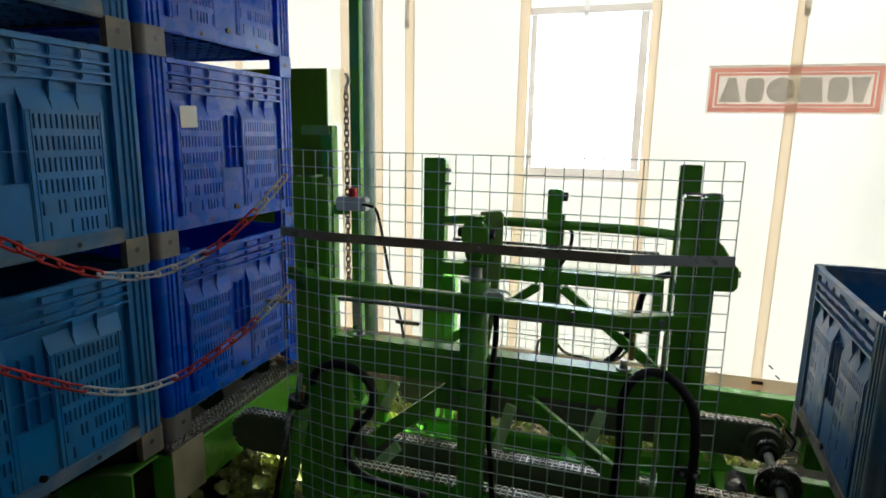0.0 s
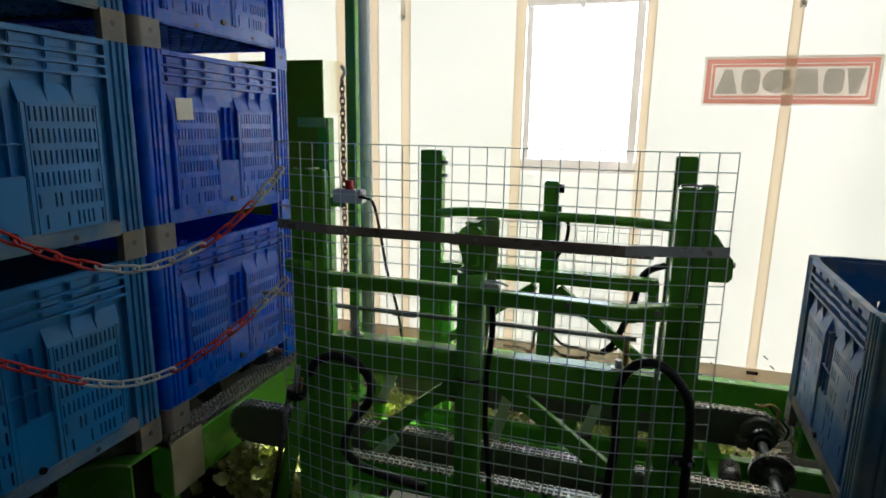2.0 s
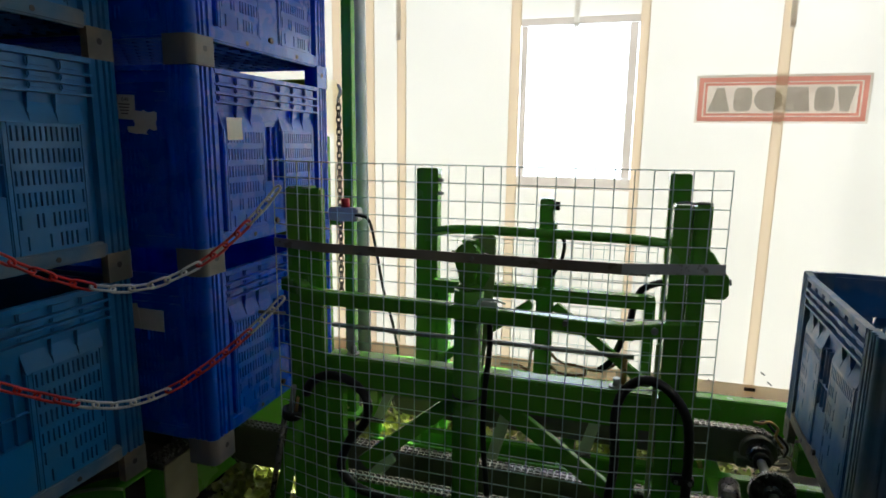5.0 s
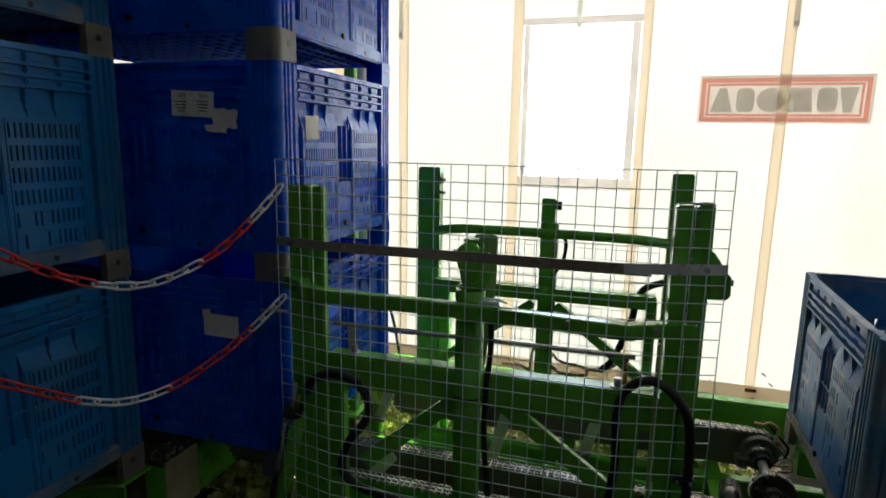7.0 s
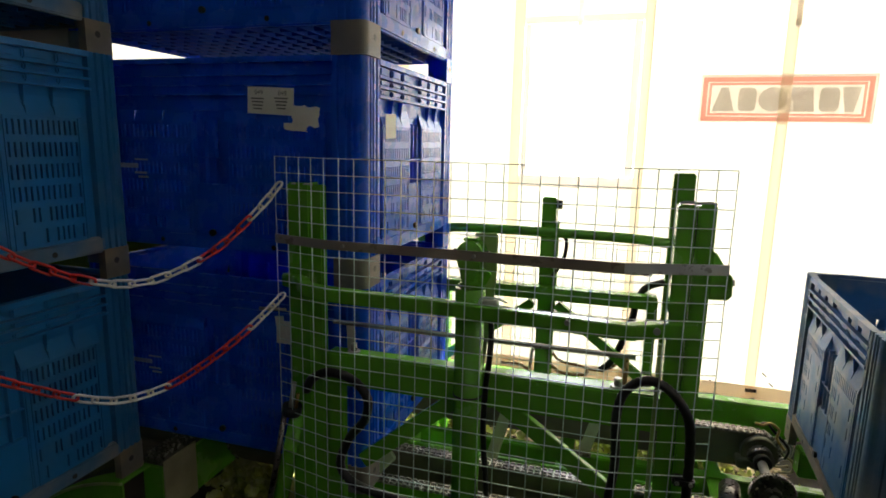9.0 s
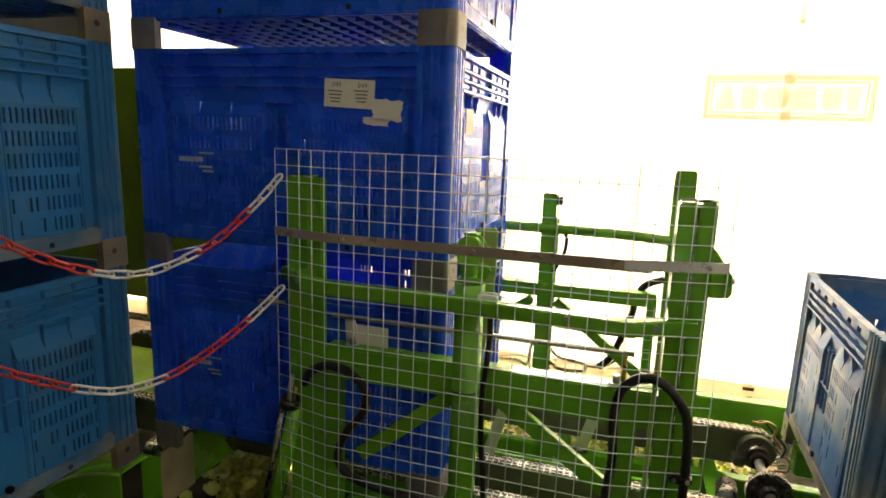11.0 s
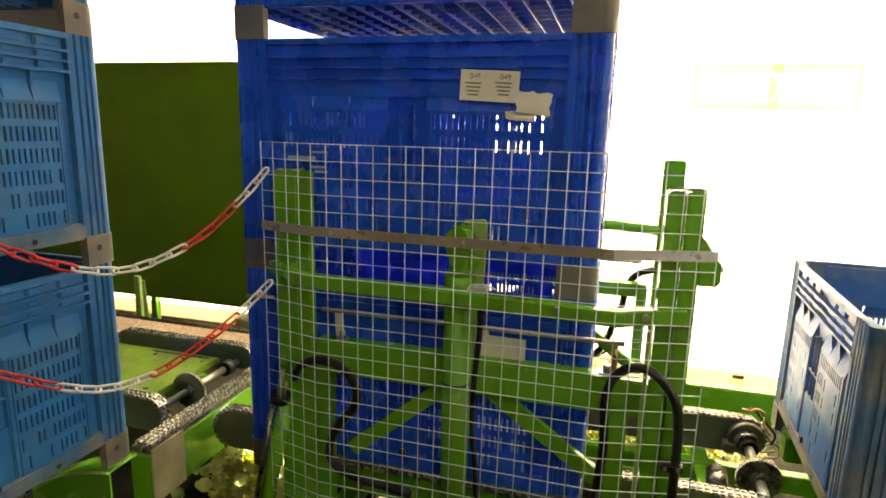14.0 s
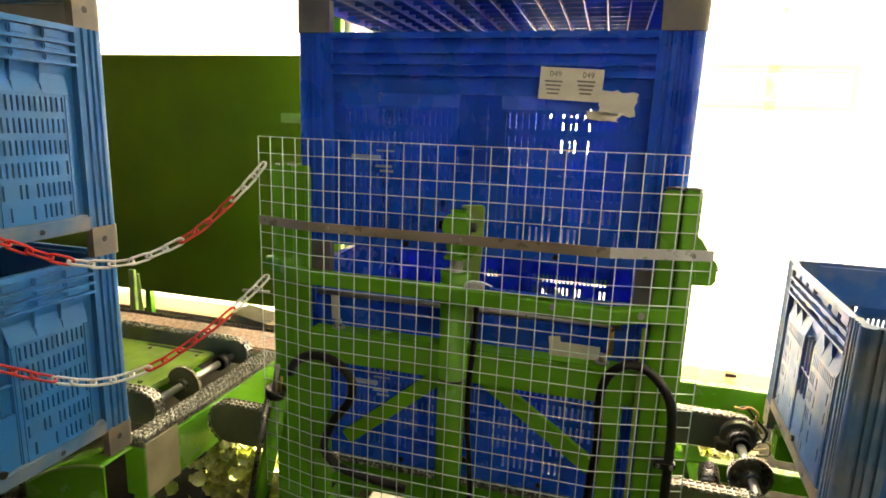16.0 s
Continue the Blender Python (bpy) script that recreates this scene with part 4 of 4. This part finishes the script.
# ---- conveyors ----
def roller_chain(name, a, b, strands, label):
    """A roller chain laid straight from a to b: side plates and rollers."""
    a, b = Vector(a), Vector(b)
    d = b - a
    n = int(d.length / 0.0254)
    x = d.normalized()
    y = Vector((0, 0, 1)).cross(x)
    m = Matrix.Translation(a) @ Matrix((x, y, Vector((0, 0, 1)))).transposed().to_4x4()
    bm = bmesh.new()
    for s in range(strands):
        off = (s - (strands - 1) / 2) * 0.026
        for k in range(n):
            u = k * 0.0254
            for side in (-1, 1):
                c = off + side * 0.009
                box(bm, u - 0.008, u + 0.008, c - 0.003, c + 0.003, 0.0, 0.014, m)
            box(bm, u + 0.0105, u + 0.0155, off - 0.012, off + 0.012, 0.002, 0.01, m)
    return solid(name, bm, CHAIN, label, "roller chain", "conveyor chains", "stuff")


def track(parent, a, b, h, width, strands, material, wrap=True):
    """A chain track: a plate with round ends, and the chain that runs over its top and round its ends."""
    a, b = Vector(a), Vector(b)
    d = (b - a).normalized()
    side = Vector((0, 0, 1)).cross(d)
    r, n = h / 2, 10
    loop = [b + d * (r * math.sin(t)) + Vector((0, 0, r * math.cos(t) - r)) for t in np.linspace(0, math.pi, n)]
    loop += [a - d * (r * math.sin(t)) - Vector((0, 0, r * math.cos(t) + r)) for t in np.linspace(0, math.pi, n)]
    bm = bmesh.new()
    f, g = [[bm.verts.new(q + side * w) for q in loop] for w in (-width / 2, width / 2)]
    bm.faces.new(f)
    bm.faces.new(g)
    for i in range(len(loop)):
        bm.faces.new((f[i], f[(i + 1) % len(loop)], g[(i + 1) % len(loop)], g[i])).smooth = True
    bmesh.ops.recalc_face_normals(bm, faces=bm.faces[:])
    part("track_plate", bm, material, parent)
    # chain links round the upper part of the loop
    path = [a - d * (r * math.sin(t)) + Vector((0, 0, r * math.cos(t) - r)) for t in np.linspace(math.pi * 0.9, 0, 14)] + [b + d * (r * math.sin(t)) + Vector((0, 0, r * math.cos(t) - r)) for t in np.linspace(0, math.pi * 0.9, 14)]
    lens = [0.0]
    for p, q in zip(path, path[1:]):
        lens.append(lens[-1] + (q - p).length)
    step, k, bm = 0.0254, 0, bmesh.new()

    def at(s):
        i = max(j for j in range(len(lens)) if lens[j] <= s)
        i = min(i, len(path) - 2)
        t = (s - lens[i]) / max(1e-6, lens[i + 1] - lens[i])
        return path[i].lerp(path[i + 1], t), (path[i + 1] - path[i]).normalized()
    while (k + 1) * step < lens[-1]:
        p, x = at((k + 0.5) * step)
        z = x.cross(side)
        m = Matrix.Translation(p) @ Matrix((x, side, z)).transposed().to_4x4()
        for c in range(strands):
            off = (c - (strands - 1) / 2) * 0.026
            for sd in (-1, 1):
                y = off + sd * 0.009
                box(bm, -0.0085, 0.0085, y - 0.003, y + 0.003, 0.001, 0.014, m)
            box(bm, 0.0105, 0.0155, off - 0.012, off + 0.012, 0.002, 0.01, m)
        k += 1
    bmesh.ops.recalc_face_normals(bm, faces=bm.faces[:])
    return solid("roller_chain", bm, CHAIN, "worn roller chain running over the conveyor track", "roller chain", "conveyor chains", "stuff")


conveyor = thing("bin_conveyor", "green chain conveyor frame carrying the bins", "conveyor")
TOP = LEVEL - 0.022
track(conveyor, (-1.0, 1.9, TOP), (0.66, 1.9, TOP), 0.1, 0.05, 2, GREEN)
track(conveyor, (-1.57, 2.14, TOP), (0.6, 2.14, TOP), 0.18, 0.05, 2, TRACK)
track(conveyor, (-1.0, 2.76, TOP + 0.018), (0.67, 2.76, TOP + 0.018), 0.158, 0.05, 2, TRACK)
part("side_rail", one_box(-1.6, 3.6, 3.08, 3.16, 0.4, 0.56, 0.006), GREEN, conveyor)
part("side_rail", one_box(-0.95, 3.6, 1.775, 1.81, 0.3, 0.44, 0.006), GREEN, conveyor)
part("side_rail", one_box(0.82, 3.6, 1.87, 1.95, 0.42, 0.537, 0.006), GREEN, conveyor)
part("side_rail", one_box(0.82, 3.6, 2.68, 2.76, 0.42, 0.537, 0.006), GREEN, conveyor)
for x in (-0.95, -0.2, 0.45, 1.7, 3.2):
    part("cross_member", one_box(x, x + 0.07, 1.811, 3.079, 0.3, 0.388, 0.005), GREEN, conveyor)
    for y in (1.772, 3.09):
        part("leg", one_box(x, x + 0.06, y, y + 0.04, 0.0, 0.299, 0.004), GREEN, conveyor)
for y, z, x0, x1 in ((2.35, 0.16, -0.85, 3.4), (2.6, 0.275, -1.0, 0.55), (1.98, 0.12, 0.3, 3.4)):
    part("lower_rail", one_box(x0, x1, y, y + 0.06, z, z + 0.12, 0.005), GREEN, conveyor)
part("lower_rail", one_box(0.3, 3.5, 2.92, 2.98, 0.13, 0.225, 0.005), GREEN, conveyor)
part("web_plate", one_box(-1.1, 0.3, 2.45, 2.47, 0.3, 0.4, 0.003), GREEN, conveyor)


def sprocket(c, axis, r, w, teeth, name, parent, material=DARK_STEEL):
    bm = bmesh.new()
    k = teeth * 4
    rr = [r if i % 4 in (0, 1) else r * 0.955 for i in range(k)]
    sides = []
    for s in (-w / 2, w / 2):
        ringv = []
        for i in range(k):
            a = 2 * math.pi * i / k
            u, v = rr[i] * math.cos(a), rr[i] * math.sin(a)
            ringv.append(bm.verts.new(Vector(c) + (Vector((s, u, v)) if axis == "x" else Vector((u, s, v)))))
        sides.append(ringv)
    bm.faces.new(sides[0])
    bm.faces.new(sides[1])
    for i in range(k):
        bm.faces.new((sides[0][i], sides[0][(i + 1) % k], sides[1][(i + 1) % k], sides[1][i]))
    bmesh.ops.recalc_face_normals(bm, faces=bm.faces[:])
    return part(name, bm, material, parent)


drive = thing("drive_shaft", "bright steel shaft with dark sprockets at the conveyor's end", "shaft")
part("shaft", one_tube(((0.63, 1.83, 0.49), (0.668, 2.74, 0.49)), 0.019, 16), STEEL, drive)
sprocket((0.652, 2.38, 0.49), "y", 0.086, 0.02, 46, "sprocket", drive)
part("hub", one_tube(((0.65, 2.34, 0.49), (0.654, 2.42, 0.49)), 0.034, 20), DARK_STEEL, drive)
part("bearing", one_tube(((0.668, 2.69, 0.49), (0.668, 2.732, 0.49)), 0.074, 28), TRACK, drive)
part("bearing", one_tube(((0.667, 2.64, 0.49), (0.667, 2.69, 0.49)), 0.05, 24), DARK_STEEL, drive)
part("collar", one_tube(((0.666, 2.61, 0.49), (0.666, 2.645, 0.49)), 0.034, 18), BLACK, drive)
part("bracket", one_box(0.575, 0.62, 2.66, 2.73, 0.43, 0.47, 0.004), TRACK, drive)
part("motor", one_tube(((0.5, 2.33, 0.43), (0.52, 2.48, 0.43)), 0.042, 20), DARK_STEEL, drive)
part("stay", one_box(0.645, 0.665, 2.0, 2.03, 0.389, 0.49, 0.003), GREEN, drive)
loops = (((0.66, 0.61), (0.693, 0.605), (0.724, 0.618), (0.76, 0.592), (0.757, 0.547), (0.79, 0.5)), ((0.68, 0.6), (0.71, 0.612), (0.75, 0.57), (0.792, 0.528), (0.813, 0.492), (0.8, 0.45)), ((0.757, 0.547), (0.77, 0.5), (0.8, 0.46), (0.837, 0.436), (0.839, 0.386), (0.786, 0.375)), ((0.74, 0.4), (0.787, 0.432), (0.826, 0.454), (0.83, 0.5), (0.8, 0.53)), ((0.77, 0.56), (0.765, 0.48), (0.75, 0.42), (0.78, 0.39), (0.83, 0.4)))
for k, line in enumerate(loops):
    hose("cable", [(x, 2.8 + 0.012 * k, z - 0.02) for x, z in line], 0.006, "thin cable bunched at the shaft", False, (BRASS, BLACK, BEIGE, GREY_BOX, BEIGE)[k])

feeder = thing("feed_conveyor", "green feed conveyor with a plate top and side chains", "conveyor")
part("top_plate", one_box(-2.75, -2.035, 2.12, 2.66, 0.5, 0.53, 0.006), GREEN_WORN, feeder)
for y in (2.13, 2.3, 2.46):
    part("cleat", one_box(-2.12, -2.0, y, y + 0.06, 0.44, 0.499, 0.012), GREEN, feeder)
part("side_rail", one_box(-1.775, -1.675, 1.735, 2.75, 0.3, TOP - 0.03, 0.004), GREEN, feeder)
part("end_plate", one_box(-1.674, -1.667, 1.735, 1.92, 0.3, 0.538, 0.002), BEIGE, feeder, "pale beige plate")
part("rear_rail", one_box(-2.14, -2.04, 0.74, 1.53, 0.3, LEVEL - 0.004, 0.005), DARK_STEEL, feeder)
part("rear_rail", one_box(-2.86, -2.76, 0.74, 2.7, 0.3, LEVEL - 0.004, 0.005), DARK_STEEL, feeder)
roller_chain("roller_chain", (-1.724, 1.76, TOP), (-1.724, 2.75, TOP), 3, "worn triple roller chain beside the green plate")
part("chain_guide", one_box(-1.77, -1.68, 1.74, 2.75, TOP - 0.029, TOP - 0.001, 0.003), DARK_STEEL, feeder)
track(feeder, (-2.7, 2.06, 0.572), (-1.965, 2.06, 0.572), 0.15, 0.05, 2, TRACK)
track(feeder, (-2.7, 2.72, 0.59), (-1.925, 2.72, 0.59), 0.13, 0.04, 2, TRACK)
part("shaft", one_tube(((-1.955, 2.08, 0.5), (-1.955, 2.7, 0.5)), 0.018, 14), STEEL, feeder)
sprocket((-1.955, 2.31, 0.5), "y", 0.096, 0.018, 44, "sprocket", feeder, TRACK)
part("sprocket_hub", one_tube(((-1.955, 2.28, 0.5), (-1.955, 2.37, 0.5)), 0.034, 18), DARK_STEEL, feeder)
part("bearing", one_tube(((-1.955, 2.58, 0.5), (-1.955, 2.64, 0.5)), 0.04, 16), BLACK, feeder)
for x, y in ((-2.84, 0.8), (-2.12, 0.8), (-2.84, 2.6), (-1.75, 2.68), (-1.75, 1.74)):
    part("leg", one_box(x, x + 0.05, y, y + 0.06, 0, 0.299, 0.004), GREEN, feeder)
for x, y in ((-2.12, 2.2), (-2.09, 2.58), (-2.4, 2.58), (-2.3, 2.18)):
    part("bolt_head", one_tube(((x, y, 0.528), (x, y, 0.537)), 0.012, 8), DARK_STEEL, feeder)
# Black strip laid on the plate for the dark of a slot.
part("slot_strip", one_box(-2.45, -2.08, 2.615, 2.63, 0.5305, 0.5335, 0.001), BLACK, feeder)
belt = thing("waste_belt", "belt strewn with tan leaf scraps behind the feed conveyor", "conveyor belt")
part("belt", one_box(-5.0, -1.1, 2.79, 3.05, 0.49, 0.53, 0.01), BELT, belt)
part("edge_rail", one_box(-5.0, -1.1, 3.055, 3.07, 0.45, 0.545, 0.004), DARK_STEEL, belt)
for x in (-4.0, -2.9, -1.3):
    part("leg", one_box(x, x + 0.06, 2.9, 2.96, 0, 0.489, 0.004), GREEN, belt)
cr = thing("belt_bracket", "green bracket standing at the waste belt", "bracket")
part("upright", one_box(-3.22, -3.17, 3.3, 3.33, 0.0, 0.74, 0.004), GREEN_PALE, cr)
part("tie", one_bar((-3.185, 3.345, 0.7), (-3.28, 3.5, 0.0), 0.03, 0.03, 0.003), GREEN_PALE, cr)

chute = thing("sheet_chute", "bent grey sheet metal chute at the waste belt", "sheet metal")
part("slope", one_bar((-2.24, 3.2, 0.6), (-1.98, 3.2, 0.555), 0.2, 0.004, 0.001, (0, 0, 1)), TRACK, chute)
part("lip", one_bar((-2.24, 3.098, 0.575), (-1.98, 3.098, 0.53), 0.004, 0.05, 0.001, (0, 0, 1)), TRACK, chute)
part("stay", one_box(-2.13, -2.1, 3.18, 3.21, 0.0, 0.57, 0.003), GREEN, chute)

# curved guard in front of the standing stack
def arch_profile(n):
    return [(-1.6 - 0.82 * math.cos(a), -0.267 + 0.82 * math.sin(a)) for a in np.linspace(0.62, 1.46, n)]


wg = thing("curved_guard", "curved green sheet metal guard beside the standing stack", "guard")
bm = bmesh.new()
prev = None
for x, z in arch_profile(18):
    cur = [bm.verts.new((x, y, z + d)) for d in (-0.005, 0) for y in (1.55, 1.69)]
    if prev:
        for i, j in ((0, 1), (1, 3), (3, 2), (2, 0)):
            bm.faces.new((prev[i], prev[j], cur[j], cur[i])).smooth = abs(i - j) == 1
    else:
        bm.faces.new((cur[0], cur[1], cur[3], cur[2]))
    prev = cur
bm.faces.new((prev[2], prev[3], prev[1], prev[0]))
bmesh.ops.recalc_face_normals(bm, faces=bm.faces[:])
part("sheet", bm, GREEN, wg)
bm = bmesh.new()
rim = [(x, z - 0.006) for x, z in arch_profile(18)] + [(-1.691, 0.0), (-2.267, 0.0)]
va, vb = [[bm.verts.new((x, y, z)) for x, z in rim] for y in (1.553, 1.561)]
bm.faces.new(va)
bm.faces.new(vb)
for i in range(len(rim)):
    bm.faces.new((va[i], va[(i + 1) % len(rim)], vb[(i + 1) % len(rim)], vb[i]))
bmesh.ops.recalc_face_normals(bm, faces=bm.faces[:])
part("side_sheet", bm, GREEN, wg)
part("edge_tube", one_tube([(x, 1.55, z) for x, z in arch_profile(18)], 0.006, 8), GREEN_PALE, wg)

# ---- mast with hoist chain at the rear ----
mast = thing("hoist_mast", "tall green mast with a rusty hoist chain and control box", "mast")
part("mast_post", one_box(-1.684, -1.617, 3.4, 3.46, 0.0, 3.6, 0.005), GREEN, mast)
part("bracket_post", one_box(-1.87, -1.79, 3.36, 3.44, 0.0, 1.86, 0.005), GREEN, mast)
part("bracket_arm", one_box(-2.0, -1.80, 3.345, 3.359, 1.80, 1.86, 0.004), GREEN_PALE, mast)
bx = part("control_box", one_box(-1.73, -1.53, 3.28, 3.36, 1.34, 1.425, 0.008), GREY_BOX, mast, "grey control box")
part("stop_button", one_tube(((-1.63, 3.32, 1.425), (-1.63, 3.32, 1.48)), 0.027, 14), RED, bx, "red stop button")
part("tie_plate", one_box(-1.788, -1.692, 3.365, 3.4, 1.3, 1.36, 0.004), GREEN, mast)
part("base", one_box(-1.95, -1.58, 3.3, 3.5, 0.0, 0.016, 0.003), GREEN, mast)
lk = [(-0.014 + 0.011 * math.cos(a), 0.013 * math.sin(a), 0) for a in np.linspace(math.pi / 2, 3 * math.pi / 2, 5)] + [(0.014 + 0.011 * math.cos(a), 0.013 * math.sin(a), 0) for a in np.linspace(-math.pi / 2, math.pi / 2, 5)]
lmesh = mesh_of("hoist_link", tube(bmesh.new(), lk + [lk[0], lk[1]], 0.005, 6, False), DARK_STEEL)
hc = thing("hoist_chain", "dark steel chain hanging along the green mast", "chain")
for k in range(35):
    part("link", lmesh, None, hc, at=pose(-1.692, 3.37, 2.07 - 0.0365 * k, 90 if k % 2 else 0, 90, 0))
# A white hook shape stands in for the bright spot by the mast.
part("hook", one_tube(curved(((-1.69, 3.36, 2.17), (-1.67, 3.36, 2.13), (-1.692, 3.36, 2.09)), 5), 0.011, 8), WHITE, hc, "white hook standing in for a bright spot")
hose("cable", ((-1.54, 3.27, 1.385), (-1.5, 3.26, 1.383), (-1.445, 3.26, 1.355), (-1.406, 3.26, 1.21), (-1.354, 3.26, 0.936), (-1.293, 3.26, 0.724), (-1.254, 3.26, 0.522)), 0.009, "black cable from the control box")

# paddles under the lifted bins
for a, b in (((-0.92, 1.95, 0.46), (-0.79, 2.0, 0.6)), ((-1.075, 2.5, 0.47), (-1.01, 2.52, 0.62)), ((-0.46, 2.3, 0.46), (-0.405, 2.34, 0.68)), ((-0.08, 2.5, 0.46), (-0.03, 2.54, 0.62))):
    pd = thing("catch_paddle", "green catch paddle below the bins, coloured pale as if lit", "paddle", group="catch paddles")
    part("blade", one_bar(a, b, 0.05, 0.014, 0.006, (0.1, -0.7, 0.8)), PADDLE, pd)
    part("hinge", one_tube(((a[0] - 0.035, a[1], a[2]), (a[0] + 0.035, a[1], a[2])), 0.014, 10), DARK_STEEL, pd)
    part("stem", one_box(a[0] - 0.012, a[0] + 0.012, a[1] - 0.008, a[1] + 0.008, 0.0, a[2] - 0.006, 0.003), GREEN, pd)

# cabbage leaves on the floor
rng = random.Random(5)
bm = bmesh.new()
for k in range(2100):
    cx, cy, s, top = ((-1.63, 2.24, 0.09, 0.22), (-1.42, 2.3, 0.08, 0.18), (-1.6, 2.26, 0.06, 0.26), (-1.05, 3.22, 0.18, 0.16), (0.15, 3.32, 0.25, 0.12), (0.5, 3.1, 0.16, 0.12), (-1.2, 2.98, 0.12, 0.14))[k % 7]
    o = Vector((rng.gauss(cx, s), rng.gauss(cy, s * 0.6), rng.random() ** 1.5 * top + 0.01))
    e = Euler((rng.uniform(-0.9, 0.9), rng.uniform(-0.9, 0.9), rng.uniform(0, 6.3))).to_matrix()
    r = rng.uniform(0.01, 0.034)
    rows = []
    for i in range(4):
        row = []
        for j in range(5):
            u, v = i / 3 * 2 - 1, j / 4 * 2 - 1
            w = Vector((u * r * math.sqrt(max(0.05, 1 - v * v * 0.7)), v * r, 0.7 * r * (u * u + v * v) + 0.45 * r * rng.uniform(-1, 1)))
            row.append(bm.verts.new(o + e @ w))
        rows.append(row)
    for i in range(3):
        for j in range(4):
            bm.faces.new((rows[i][j], rows[i + 1][j], rows[i + 1][j + 1], rows[i][j + 1])).smooth = True
solid("cabbage_leaves", bm, LEAF, "yellow-green cabbage leaves and scraps on the floor", "leaves", kind="stuff")


# dry scraps on the floor along the tent wall
LITTER = mat("dry_leaf_scraps", (0.62, 0.48, 0.34), 0.9, 0, 0.4, 30, 0.4, 60, (0.75, 0.66, 0.5), 0.7, 40)
bm = bmesh.new()
for k in range(1500):
    o = Vector((rng.uniform(-1.5, 1.0), rng.gauss(3.42, 0.12), 0.006 + 0.02 * rng.random()))
    e = Euler((rng.uniform(-0.4, 0.4), rng.uniform(-0.4, 0.4), rng.uniform(0, 6.3))).to_matrix()
    r = rng.uniform(0.01, 0.032)
    mid_v = bm.verts.new(o + e @ Vector((0, 0, 0.3 * r)))
    ring_v = [bm.verts.new(o + e @ Vector((r * math.cos(a) * rng.uniform(0.6, 1), r * math.sin(a) * rng.uniform(0.4, 0.9), 0.2 * r * rng.uniform(-1, 1)))) for a in np.linspace(0, 2 * math.pi, 6, endpoint=False)]
    for q in range(6):
        bm.faces.new((mid_v, ring_v[q], ring_v[(q + 1) % 6]))
solid("dry_scraps", bm, LITTER, "tan dry leaf scraps strewn on the floor", "litter", kind="stuff")


# ---- what moves ----
def motions():
    way = ((0, 0), (3.1, 0), (3.5, 0.026), (4, 0.096), (4.5, 0.176), (6.5, 0.485), (7, 0.578), (7.5, 0.648), (8, 0.735), (8.5, 0.8), (9, 0.893), (11.5, 1.263), (12, 1.358), (12.5, 1.424),
           (13, 1.515), (13.5, 1.578), (14, 1.671), (14.5, 1.739), (15, 1.827), (15.5, 1.887), (16, 1.908))
    for k, b in enumerate(moving):
        walk(b, [(t, pose(-1.692 - BW / 2 + s, 1.762 + BL / 2 - 0.007 * s, LEVEL + BH * k)) for t, s in way])
    back = ((0, 0), (4.1, 0), (4.7, -0.03), (5.4, -0.056), (6.3, -0.06), (9.2, -0.06), (11.5, -0.066), (15.5, -0.062), (15.7, -0.05), (16, -0.025))
    for k, b in enumerate(standing):
        walk(b, [(t, pose(-1.697 - BW / 2 + (0.006 if k == 1 else 0.0), 1.738 - BL / 2 + d, LEVEL + BH * k, 0, 0, 0.4 * (k - 1))) for t, d in back])
    lift = ((0, 1.0), (0.3, 0.92), (0.6, 0.6), (0.9, 0.22), (1.2, 0.03), (1.5, 0), (15.2, 0), (15.5, 0.12), (16, 0.85))
    for ob, h in ((knuckle, 0.042), (front_carriage, 0.03), (back_carriage, 0.045), (catch, 0.055), (back_catch, 0.062)):
        walk(ob, [(t, pose(0, 0, h * u)) for t, u in lift])


motions()
